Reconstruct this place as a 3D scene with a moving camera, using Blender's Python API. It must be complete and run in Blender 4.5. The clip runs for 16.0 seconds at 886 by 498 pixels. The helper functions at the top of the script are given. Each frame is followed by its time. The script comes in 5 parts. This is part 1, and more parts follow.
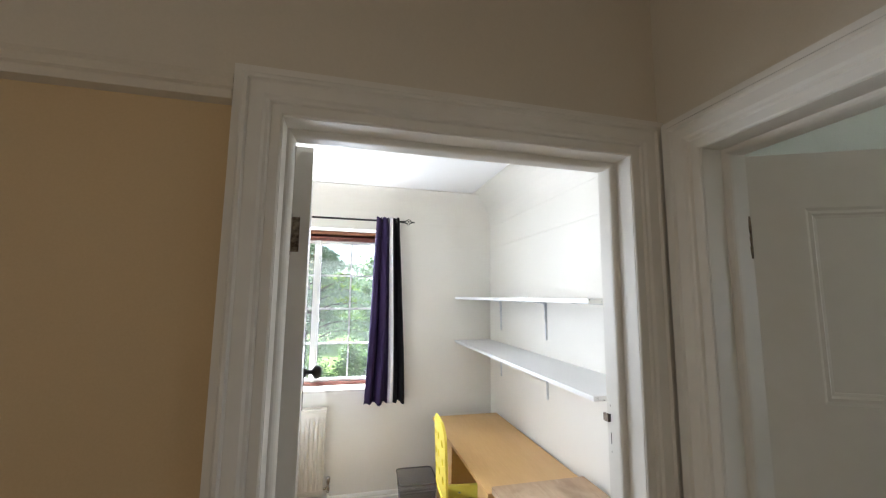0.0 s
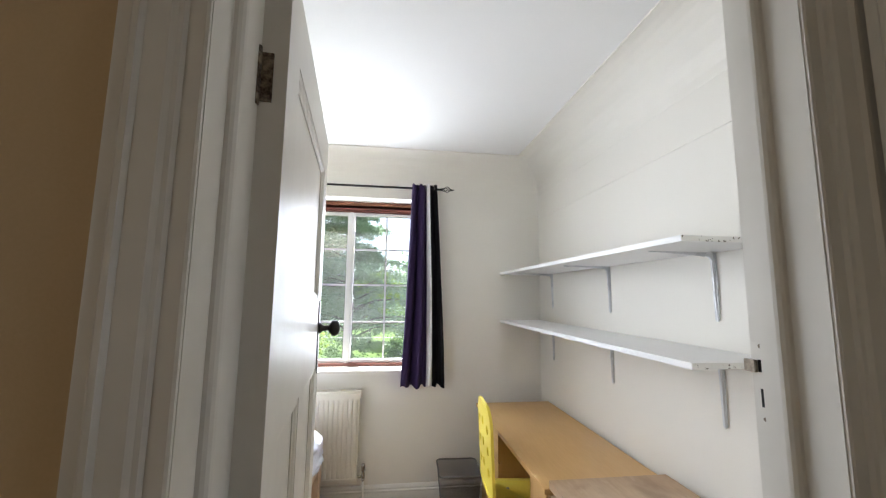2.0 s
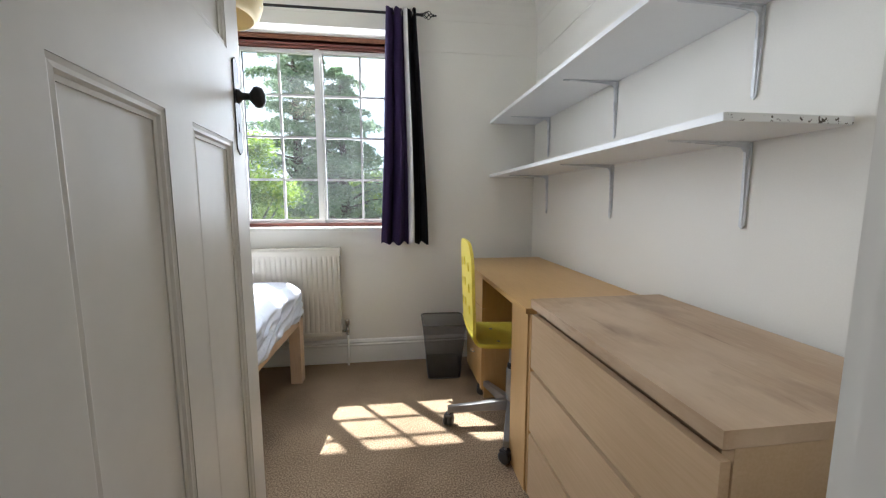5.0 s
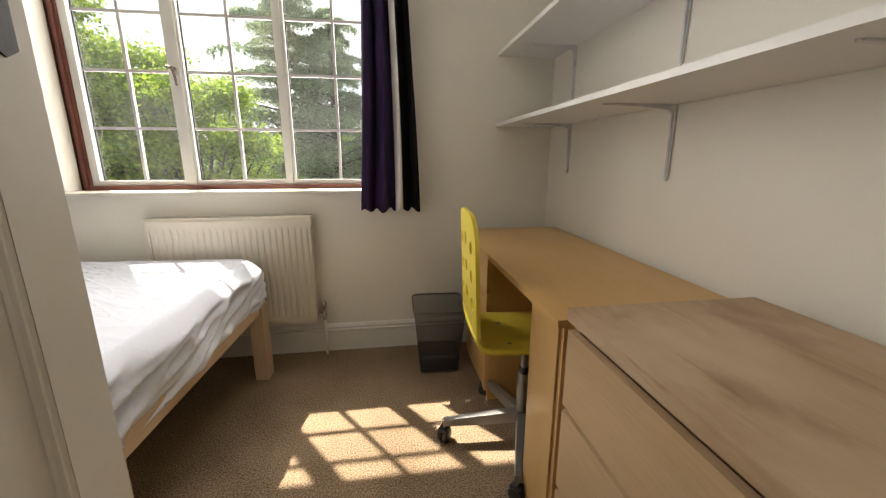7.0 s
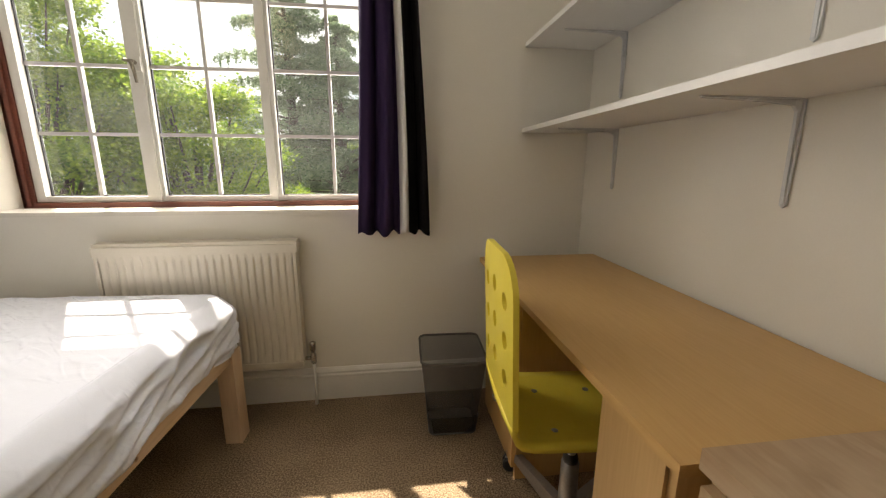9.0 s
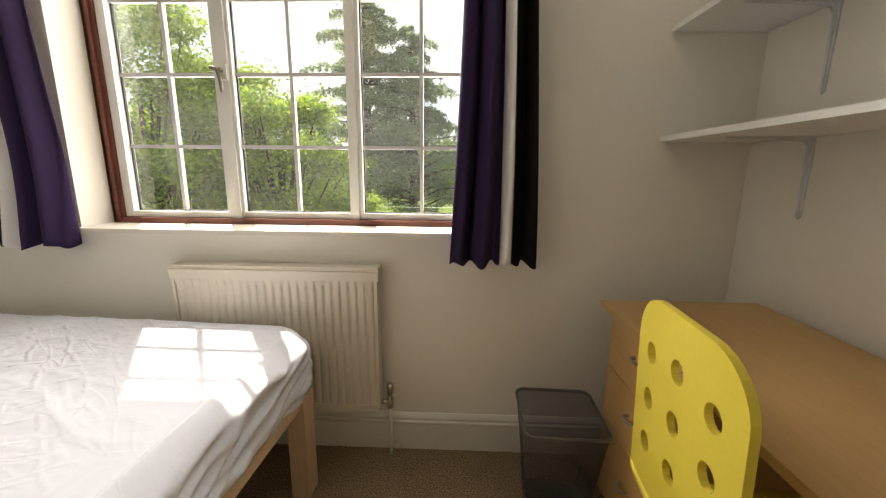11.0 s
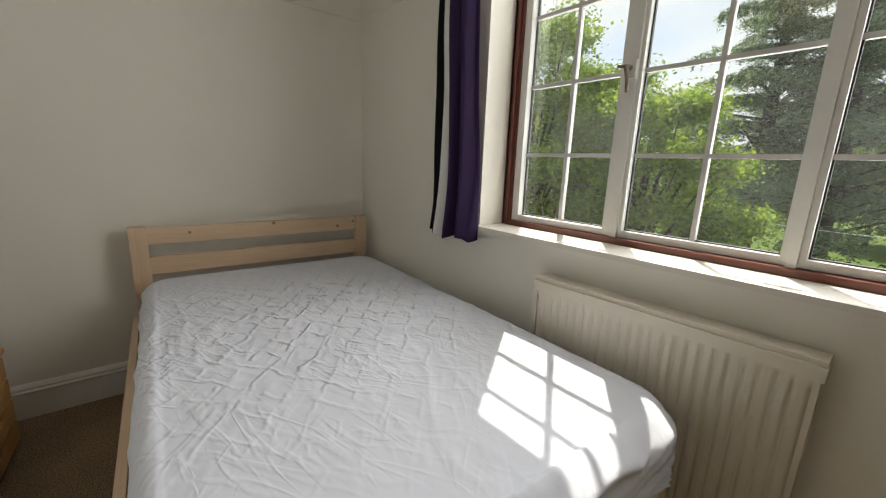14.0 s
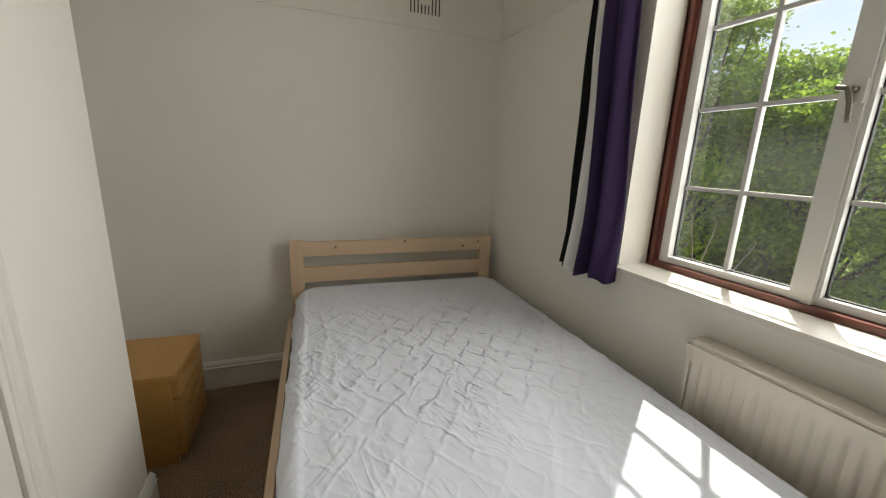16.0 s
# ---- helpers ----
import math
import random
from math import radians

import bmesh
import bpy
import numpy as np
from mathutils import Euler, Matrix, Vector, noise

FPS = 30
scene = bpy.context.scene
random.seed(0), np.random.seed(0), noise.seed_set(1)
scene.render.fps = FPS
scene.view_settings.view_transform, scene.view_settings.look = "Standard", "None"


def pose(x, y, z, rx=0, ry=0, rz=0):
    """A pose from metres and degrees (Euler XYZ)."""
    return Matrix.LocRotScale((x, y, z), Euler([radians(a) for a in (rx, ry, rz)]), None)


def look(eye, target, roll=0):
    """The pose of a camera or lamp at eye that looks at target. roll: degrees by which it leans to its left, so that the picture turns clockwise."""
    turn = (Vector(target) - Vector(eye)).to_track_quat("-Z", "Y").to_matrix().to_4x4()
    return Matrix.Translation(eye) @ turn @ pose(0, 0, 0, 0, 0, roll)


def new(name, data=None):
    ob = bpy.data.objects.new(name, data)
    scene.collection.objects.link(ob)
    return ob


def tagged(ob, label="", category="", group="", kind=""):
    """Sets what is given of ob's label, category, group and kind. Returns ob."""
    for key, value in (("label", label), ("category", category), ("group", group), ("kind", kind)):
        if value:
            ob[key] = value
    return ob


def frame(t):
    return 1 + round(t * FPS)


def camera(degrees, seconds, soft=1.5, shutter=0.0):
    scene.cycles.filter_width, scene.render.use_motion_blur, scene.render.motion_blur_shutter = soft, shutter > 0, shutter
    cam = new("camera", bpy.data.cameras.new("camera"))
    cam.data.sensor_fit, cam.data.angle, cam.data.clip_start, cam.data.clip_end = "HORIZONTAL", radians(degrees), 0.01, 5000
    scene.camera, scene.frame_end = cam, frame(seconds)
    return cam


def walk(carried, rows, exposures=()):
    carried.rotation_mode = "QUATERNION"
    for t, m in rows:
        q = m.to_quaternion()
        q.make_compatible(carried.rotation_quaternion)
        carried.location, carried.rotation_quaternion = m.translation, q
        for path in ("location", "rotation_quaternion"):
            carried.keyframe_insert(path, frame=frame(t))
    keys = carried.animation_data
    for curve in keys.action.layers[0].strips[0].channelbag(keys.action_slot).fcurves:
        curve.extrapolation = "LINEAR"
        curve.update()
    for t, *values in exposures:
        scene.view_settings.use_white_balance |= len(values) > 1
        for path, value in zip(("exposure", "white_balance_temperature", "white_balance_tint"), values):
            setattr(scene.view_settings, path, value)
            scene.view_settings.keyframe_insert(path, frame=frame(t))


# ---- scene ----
cam = camera(98.0, 16.0, soft=1.25)
PATH = [
    (0, (0.225, 0.225, 1.657), (0.702, 2.151, 1.903), 0.6),
    (0.5, (0.254, 0.327, 1.628), (0.61, 2.28, 1.873), 0.7),
    (1, (0.274, 0.4, 1.587), (0.569, 2.363, 1.833), 0.7),
    (1.5, (0.281, 0.468, 1.529), (0.551, 2.434, 1.776), 0.8),
    (2, (0.302, 0.54, 1.471), (0.564, 2.508, 1.713), 0.7),
    (2.5, (0.332, 0.615, 1.42), (0.59, 2.583, 1.661), 0.7),
    (3, (0.353, 0.667, 1.35), (0.611, 2.636, 1.58), 0.6),
    (3.5, (0.384, 0.708, 1.285), (0.647, 2.682, 1.464), 0.4),
    (4, (0.4, 0.735, 1.217), (0.672, 2.716, 1.261), 0.4),
    (4.5, (0.42, 0.754, 1.159), (0.691, 2.733, 1.051), 0.2),
    (5, (0.44, 0.792, 1.112), (0.713, 2.758, 0.867), 0.0),
    (5.2, (0.457, 0.821, 1.097), (0.726, 2.781, 0.806), 0.0),
    (7.5, (0.52, 1.357, 1.113), (0.807, 3.281, 0.649), -0.1),
    (8, (0.528, 1.44, 1.115), (0.827, 3.365, 0.665), -0.1),
    (8.2, (0.538, 1.493, 1.121), (0.827, 3.421, 0.675), 0.0),
    (10.3, (0.502, 1.839, 1.139), (0.618, 3.796, 0.743), 0.1),
    (10.5, (0.482, 1.879, 1.153), (0.551, 3.837, 0.751), 0.2),
    (11, (0.411, 1.968, 1.17), (0.337, 3.927, 0.772), 0.5),
    (11.5, (0.36, 2.021, 1.181), (0.09, 3.961, 0.78), 0.8),
    (12, (0.32, 2.059, 1.191), (-0.161, 3.956, 0.777), 0.9),
    (12.5, (0.292, 2.111, 1.203), (-0.433, 3.932, 0.801), 0.7),
    (13, (0.241, 2.148, 1.205), (-0.764, 3.824, 0.782), 1.3),
    (13.5, (0.21, 2.178, 1.214), (-1.083, 3.643, 0.787), 1.6),
    (14, (0.176, 2.187, 1.212), (-1.336, 3.423, 0.777), 2.0),
    (14.5, (0.131, 2.202, 1.233), (-1.52, 3.233, 0.774), 2.2),
    (15, (0.1, 2.21, 1.271), (-1.638, 3.081, 0.799), 2.1),
    (15.5, (0.092, 2.196, 1.308), (-1.695, 2.971, 0.852), 2.2),
    (16, (0.08, 2.193, 1.34), (-1.731, 2.905, 0.881), 2.2),
]
EXPOSURES = [(0.0, 3.15, 5700, 9), (1.0, 2.88, 5800, 10), (2.0, 2.66, 5850, 10), (4.0, 2.42, 5750, 9), (5.0, 2.32, 5750, 9), (7.5, 1.9, 7350, 12), (10.5, 1.83, 7500, 12), (12.5, 1.6, 7200, 10), (14.0, 1.1, 6850, 8), (16.0, 1.15, 6900, 7)]
walk(cam, [(t, look(eye, target, roll)) for t, eye, target, roll in PATH], EXPOSURES)

# ---- world, sun and lights ----
SUN = Vector((-0.70, 1.0, 1.65)).normalized()
world = bpy.data.worlds.new("sky")
scene.world = world
world.use_nodes = True
wn, wl = world.node_tree.nodes, world.node_tree.links
wn.clear()
sky = wn.new("ShaderNodeTexSky")
sky.sky_type, sky.sun_disc = "NISHITA", False
sky.sun_elevation = math.asin(SUN.z)
sky.sun_rotation = math.atan2(SUN.x, SUN.y)
coord = wn.new("ShaderNodeTexCoord")
stretch = wn.new("ShaderNodeMapping")
stretch.inputs["Scale"].default_value = (1, 1, 2.2)
cloud = wn.new("ShaderNodeTexNoise")
cloud.inputs["Scale"].default_value, cloud.inputs["Detail"].default_value = 2.6, 8
ramp = wn.new("ShaderNodeValToRGB")
ramp.color_ramp.elements[0].position, ramp.color_ramp.elements[1].position = 0.28, 0.54
blend = wn.new("ShaderNodeMixRGB")
blend.inputs["Color2"].default_value = (7.0, 7.25, 7.6, 1)
bg, wout = wn.new("ShaderNodeBackground"), wn.new("ShaderNodeOutputWorld")
bg.inputs["Strength"].default_value = 0.068
wl.new(coord.outputs["Generated"], stretch.inputs["Vector"])
wl.new(stretch.outputs["Vector"], cloud.inputs["Vector"])
wl.new(cloud.outputs["Fac"], ramp.inputs["Fac"])
wl.new(ramp.outputs["Color"], blend.inputs["Fac"])
wl.new(sky.outputs["Color"], blend.inputs["Color1"])
wl.new(blend.outputs["Color"], bg.inputs["Color"])
wl.new(bg.outputs["Background"], wout.inputs["Surface"])

sun = new("sun", bpy.data.lights.new("sun", "SUN"))
sun.data.energy, sun.data.angle, sun.data.color = 4.1, radians(0.65), (1.0, 0.95, 0.86)
sun.matrix_world = look(SUN * 40, (0, 0, 0))


def opening_lamp(name, x, y, z, aim, w, h, watts, spread, colour):
    """An area lamp for daylight at the window, or for fill at the landing's added opening."""
    la = new(name, bpy.data.lights.new(name, "AREA"))
    la.data.shape, la.data.size, la.data.size_y = "RECTANGLE", w, h
    la.data.energy, la.data.spread, la.data.color = watts, radians(spread), colour
    la.matrix_world = look((x, y, z), (x + aim[0], y + aim[1], z + aim[2]))
    return la


opening_lamp("daylight_at_window", -0.25, 3.745, 1.56, (0, -1.0, -0.30), 1.60, 1.20, 14.0, 170, (0.99, 0.99, 1.0))
# no window known here: a warm lamp added to brighten the landing
opening_lamp("added_landing_fill", -1.58, -0.65, 1.70, (1, 0.1, -0.05), 0.46, 0.74, 0.66, 160, (1.0, 0.87, 0.68))


# ---- materials ----
def shader(name):
    m = bpy.data.materials.new(name)
    m.use_nodes = True
    return m, m.node_tree.nodes, m.node_tree.links, m.node_tree.nodes["Principled BSDF"]


def noise_node(n, l, scale, detail=4, stretch=(1, 1, 1)):
    c, mp, t = n.new("ShaderNodeTexCoord"), n.new("ShaderNodeMapping"), n.new("ShaderNodeTexNoise")
    mp.inputs["Scale"].default_value = stretch
    t.inputs["Scale"].default_value, t.inputs["Detail"].default_value = scale, detail
    l.new(c.outputs["Object"], mp.inputs["Vector"])
    l.new(mp.outputs["Vector"], t.inputs["Vector"])
    return t


def surface(name, a, b, rough=0.5, coarse=3.0, fine=90.0, mix=0.5, bump=0.1, metal=0.0, stretch=(1, 1, 1), depth=0.002, spec=0.5,
            rough_var=0.08, lo=0.3, hi=0.7):
    """A surface whose colour wanders from a to b at two sizes, with fine relief."""
    m, n, l, p = shader(name)
    t1, t2 = noise_node(n, l, coarse, 5, stretch), noise_node(n, l, fine, 3, stretch)
    add = n.new("ShaderNodeMath")
    add.operation = "MULTIPLY_ADD"
    add.inputs[1].default_value = mix
    half = n.new("ShaderNodeMath")
    half.operation = "MULTIPLY"
    half.inputs[1].default_value = 1 - mix
    l.new(t1.outputs["Fac"], half.inputs[0])
    l.new(t2.outputs["Fac"], add.inputs[0])
    l.new(half.outputs[0], add.inputs[2])
    r = n.new("ShaderNodeValToRGB")
    r.color_ramp.elements[0].position, r.color_ramp.elements[1].position = lo, hi
    r.color_ramp.elements[0].color, r.color_ramp.elements[1].color = (*a, 1), (*b, 1)
    l.new(add.outputs[0], r.inputs["Fac"])
    l.new(r.outputs["Color"], p.inputs["Base Color"])
    rr = n.new("ShaderNodeMapRange")
    rr.inputs["To Min"].default_value, rr.inputs["To Max"].default_value = rough - rough_var, min(1, rough + rough_var)
    l.new(t1.outputs["Fac"], rr.inputs["Value"])
    l.new(rr.outputs["Result"], p.inputs["Roughness"])
    p.inputs["Metallic"].default_value = metal
    p.inputs["Specular IOR Level"].default_value = spec
    if bump:
        bp = n.new("ShaderNodeBump")
        bp.inputs["Strength"].default_value, bp.inputs["Distance"].default_value = bump, depth
        l.new(t2.outputs["Fac"], bp.inputs["Height"])
        l.new(bp.outputs["Normal"], p.inputs["Normal"])
    return m


def wood(name, dark, light, along="y", ring=14.0, rough=0.45, knots=False):
    m, n, l, p = shader(name)
    st = {"x": (0.06, 1, 1), "y": (1, 0.06, 1), "z": (1, 1, 0.06)}[along]
    grain, fine, broad = noise_node(n, l, ring, 6, st), noise_node(n, l, 160, 2, st), noise_node(n, l, 2.2, 3)
    a1, a2 = n.new("ShaderNodeMath"), n.new("ShaderNodeMath")
    a1.operation = a2.operation = "MULTIPLY_ADD"
    a1.inputs[1].default_value, a2.inputs[1].default_value = 0.35, 0.3
    h = n.new("ShaderNodeMath")
    h.operation, h.inputs[1].default_value = "MULTIPLY", 0.4
    l.new(grain.outputs["Fac"], h.inputs[0])
    l.new(fine.outputs["Fac"], a1.inputs[0])
    l.new(h.outputs[0], a1.inputs[2])
    l.new(broad.outputs["Fac"], a2.inputs[0])
    l.new(a1.outputs[0], a2.inputs[2])
    r = n.new("ShaderNodeValToRGB")
    r.color_ramp.elements[0].position, r.color_ramp.elements[1].position = 0.38, 0.66
    r.color_ramp.elements[0].color, r.color_ramp.elements[1].color = (*dark, 1), (*light, 1)
    l.new(a2.outputs[0], r.inputs["Fac"])
    out = r.outputs["Color"]
    if knots:
        v, c = n.new("ShaderNodeTexVoronoi"), n.new("ShaderNodeTexCoord")
        v.inputs["Scale"].default_value = 9.0
        l.new(c.outputs["Object"], v.inputs["Vector"])
        k = n.new("ShaderNodeMapRange")
        k.inputs["From Min"].default_value, k.inputs["From Max"].default_value = 0.06, 0.1
        k.inputs["To Min"].default_value, k.inputs["To Max"].default_value = 0.85, 0.0
        l.new(v.outputs["Distance"], k.inputs["Value"])
        kx = n.new("ShaderNodeMixRGB")
        kx.inputs["Color2"].default_value = (0.16, 0.07, 0.03, 1)
        l.new(k.outputs["Result"], kx.inputs["Fac"])
        l.new(out, kx.inputs["Color1"])
        out = kx.outputs["Color"]
    l.new(out, p.inputs["Base Color"])
    p.inputs["Roughness"].default_value = rough
    bp = n.new("ShaderNodeBump")
    bp.inputs["Strength"].default_value, bp.inputs["Distance"].default_value = 0.12, 0.001
    l.new(fine.outputs["Fac"], bp.inputs["Height"])
    l.new(bp.outputs["Normal"], p.inputs["Normal"])
    return m


def worn_veneer(name, dark, light, rubbed, scratch):
    """Thin veneer with a long grain, cloudy rubbed patches and a few dark short scratches along the grain."""
    m = wood(name, dark, light, "y", 22, 0.42)
    n, l = m.node_tree.nodes, m.node_tree.links
    p = n["Principled BSDF"]
    base = p.inputs["Base Color"].links[0].from_socket
    for scale, stretch, lo, hi, amount, colour in ((3.4, (1, 0.5, 1), 0.48, 0.66, 0.85, rubbed), (7.5, (1, 0.6, 1), 0.56, 0.70, 0.55, scratch), (26, (1, 0.10, 1), 0.66, 0.72, 0.7, scratch), (44, (1, 0.3, 1), 0.60, 0.74, 0.35, rubbed)):
        t, r, mx = noise_node(n, l, scale, 5, stretch), n.new("ShaderNodeMapRange"), n.new("ShaderNodeMixRGB")
        r.inputs["From Min"].default_value, r.inputs["From Max"].default_value = lo, hi
        r.inputs["To Max"].default_value = amount
        l.new(t.outputs["Fac"], r.inputs["Value"])
        l.new(r.outputs["Result"], mx.inputs["Fac"])
        l.new(base, mx.inputs["Color1"])
        mx.inputs["Color2"].default_value = (*colour, 1)
        base = mx.outputs["Color"]
    l.new(base, p.inputs["Base Color"])
    return m


def speckled(name, base, spot, scale, lo, hi, rough=0.6):
    m, n, l, p = shader(name)
    t = noise_node(n, l, scale, 3)
    r = n.new("ShaderNodeValToRGB")
    r.color_ramp.elements[0].position, r.color_ramp.elements[1].position = lo, hi
    r.color_ramp.elements[0].color, r.color_ramp.elements[1].color = (*base, 1), (*spot, 1)
    l.new(t.outputs["Fac"], r.inputs["Fac"])
    l.new(r.outputs["Color"], p.inputs["Base Color"])
    p.inputs["Roughness"].default_value = rough
    return m


def leafy(name, a, b, glow):
    """Leaves: each its own green, letting some light through."""
    m, n, l, p = shader(name)
    g, r = n.new("ShaderNodeNewGeometry"), n.new("ShaderNodeValToRGB")
    r.color_ramp.elements[0].color, r.color_ramp.elements[1].color = (*a, 1), (*b, 1)
    l.new(g.outputs["Random Per Island"], r.inputs["Fac"])
    l.new(r.outputs["Color"], p.inputs["Base Color"])
    p.inputs["Roughness"].default_value = 0.55
    tr, mx = n.new("ShaderNodeBsdfTranslucent"), n.new("ShaderNodeMixShader")
    mx.inputs["Fac"].default_value = glow
    l.new(r.outputs["Color"], tr.inputs["Color"])
    l.new(p.outputs["BSDF"], mx.inputs[1])
    l.new(tr.outputs["BSDF"], mx.inputs[2])
    l.new(mx.outputs["Shader"], n["Material Output"].inputs["Surface"])
    return m


def pane_glass(name):
    m, n, l, p = shader(name)
    f, t, g, mx = n.new("ShaderNodeFresnel"), n.new("ShaderNodeBsdfTransparent"), n.new("ShaderNodeBsdfGlossy"), n.new("ShaderNodeMixShader")
    f.inputs["IOR"].default_value = 1.45
    t.inputs["Color"].default_value = (0.96, 0.975, 0.97, 1)
    g.inputs["Roughness"].default_value = 0.02
    l.new(f.outputs["Fac"], mx.inputs["Fac"])
    l.new(t.outputs["BSDF"], mx.inputs[1])
    l.new(g.outputs["BSDF"], mx.inputs[2])
    # a thin film of dust, uneven over the pane, that also imitates veiling glare
    dust_haze, film, d2 = n.new("ShaderNodeBsdfTranslucent"), n.new("ShaderNodeMixShader"), noise_node(n, l, 3.2, 4)
    dust_haze.inputs["Color"].default_value = (0.8, 0.82, 0.8, 1)
    amount = n.new("ShaderNodeMapRange")
    amount.inputs["From Min"].default_value, amount.inputs["From Max"].default_value = 0.3, 0.75
    amount.inputs["To Min"].default_value, amount.inputs["To Max"].default_value = 0.0015, 0.010
    l.new(d2.outputs["Fac"], amount.inputs["Value"])
    l.new(amount.outputs["Result"], film.inputs["Fac"])
    l.new(mx.outputs["Shader"], film.inputs[1])
    l.new(dust_haze.outputs["BSDF"], film.inputs[2])
    l.new(film.outputs["Shader"], n["Material Output"].inputs["Surface"])
    return m


def gauze(name, col, clear):
    m, n, l, p = shader(name)
    t, mx = n.new("ShaderNodeBsdfTransparent"), n.new("ShaderNodeMixShader")
    mx.inputs["Fac"].default_value = clear
    p.inputs["Base Color"].default_value, p.inputs["Roughness"].default_value = (*col, 1), 0.45
    p.inputs["Metallic"].default_value = 0.6
    l.new(p.outputs["BSDF"], mx.inputs[1])
    l.new(t.outputs["BSDF"], mx.inputs[2])
    l.new(mx.outputs["Shader"], n["Material Output"].inputs["Surface"])
    return m


def creased_cloth(name, a, b):
    """White cotton with sharp broken creases: two crossing diagonal sets and loose crumples, fewer towards the foot."""
    m = surface(name, a, b, 0.8, 4, 400, 0.4, 0.12, depth=0.0008, spec=0.2)
    n, l = m.node_tree.nodes, m.node_tree.links
    p, fine = n["Principled BSDF"], n["Bump"]

    def maths(op, x, y=None, z=None):
        k = n.new("ShaderNodeMath")
        k.operation = op
        for i, v in enumerate((x, y, z)):
            if isinstance(v, (int, float)):
                k.inputs[i].default_value = v
            elif v is not None:
                l.new(v, k.inputs[i])
        return k.outputs[0]

    def folds(turn, scale, width, detail, where):
        c, rot, sc, t = n.new("ShaderNodeTexCoord"), n.new("ShaderNodeMapping"), n.new("ShaderNodeMapping"), n.new("ShaderNodeTexNoise")
        rot.inputs["Rotation"].default_value = (0, 0, radians(turn))
        rot.inputs["Location"].default_value = where
        sc.inputs["Scale"].default_value = scale
        t.inputs["Scale"].default_value, t.inputs["Detail"].default_value, t.inputs["Distortion"].default_value = 1.0, detail, 0.6
        l.new(c.outputs["Object"], rot.inputs["Vector"])
        l.new(rot.outputs["Vector"], sc.inputs["Vector"])
        l.new(sc.outputs["Vector"], t.inputs["Vector"])
        off = maths("ABSOLUTE", maths("SUBTRACT", t.outputs["Fac"], 0.5))
        r = n.new("ShaderNodeMapRange")
        r.interpolation_type = "SMOOTHSTEP"
        r.inputs["From Min"].default_value, r.inputs["From Max"].default_value = 0.0, width
        r.inputs["To Min"].default_value, r.inputs["To Max"].default_value = 1.0, 0.0
        l.new(off, r.inputs["Value"])
        patch = noise_node(n, l, 4.5 + turn * 0.01, 2)
        g = n.new("ShaderNodeMapRange")
        g.inputs["From Min"].default_value, g.inputs["From Max"].default_value = 0.42, 0.60
        l.new(patch.outputs["Fac"], g.inputs["Value"])
        return maths("MULTIPLY", r.outputs["Result"], g.outputs["Result"])

    def quilting(turn, pitch, where):
        """Broken pinched lines at an even pitch, where the cover is drawn over stitched diamonds."""
        c, rot, sep = n.new("ShaderNodeTexCoord"), n.new("ShaderNodeMapping"), n.new("ShaderNodeSeparateXYZ")
        rot.inputs["Rotation"].default_value = (0, 0, radians(turn))
        l.new(c.outputs["Object"], rot.inputs["Vector"])
        l.new(rot.outputs["Vector"], sep.inputs["Vector"])
        wander = noise_node(n, l, 7.0 + where, 3)
        u = maths("ADD", maths("DIVIDE", sep.outputs["Y"], pitch), maths("MULTIPLY", wander.outputs["Fac"], 0.9))
        off = maths("ABSOLUTE", maths("SUBTRACT", maths("FRACT", u), 0.5))
        r = n.new("ShaderNodeMapRange")
        r.interpolation_type = "SMOOTHSTEP"
        r.inputs["From Min"].default_value, r.inputs["From Max"].default_value = 0.0, 0.13
        r.inputs["To Min"].default_value, r.inputs["To Max"].default_value = 1.0, 0.0
        l.new(off, r.inputs["Value"])
        gap, g = noise_node(n, l, 13.0 + where, 2), n.new("ShaderNodeMapRange")
        g.inputs["From Min"].default_value, g.inputs["From Max"].default_value = 0.43, 0.56
        l.new(gap.outputs["Fac"], g.inputs["Value"])
        return maths("MULTIPLY", r.outputs["Result"], g.outputs["Result"])

    total = maths("ADD", folds(36, (3.5, 15, 4), 0.075, 1, (0.3, 0.1, 0)), folds(-38, (3.5, 15, 4), 0.075, 1, (5.1, 2.2, 0)))
    total = maths("MULTIPLY", total, 0.32)
    # the stitched diamonds pull hardest in the middle of the mattress
    at, xyz = n.new("ShaderNodeTexCoord"), n.new("ShaderNodeSeparateXYZ")
    l.new(at.outputs["Object"], xyz.inputs["Vector"])
    away = maths("ADD", maths("POWER", maths("ABSOLUTE", maths("DIVIDE", maths("SUBTRACT", xyz.outputs["X"], 0.78), 0.55)), 3.0),
                 maths("POWER", maths("ABSOLUTE", maths("DIVIDE", maths("SUBTRACT", xyz.outputs["Y"], 0.62), 0.48)), 3.0))
    middle = maths("DIVIDE", 1.0, maths("ADD", 1.0, away))
    total = maths("ADD", total, maths("MULTIPLY", maths("ADD", quilting(38, 0.088, 0.0), quilting(-40, 0.088, 1.3)), maths("MULTIPLY", middle, 1.25)))
    total = maths("ADD", total, maths("MULTIPLY", folds(8, (6, 9, 6), 0.07, 2, (1.7, 7.0, 0)), 0.3))
    total = maths("ADD", total, maths("MULTIPLY", folds(-14, (4, 18, 9), 0.09, 2, (8.7, 3.0, 0)), 0.35))
    c2, sep, foot = n.new("ShaderNodeTexCoord"), n.new("ShaderNodeSeparateXYZ"), n.new("ShaderNodeMapRange")
    foot.inputs["From Min"].default_value, foot.inputs["From Max"].default_value = 1.15, 1.75
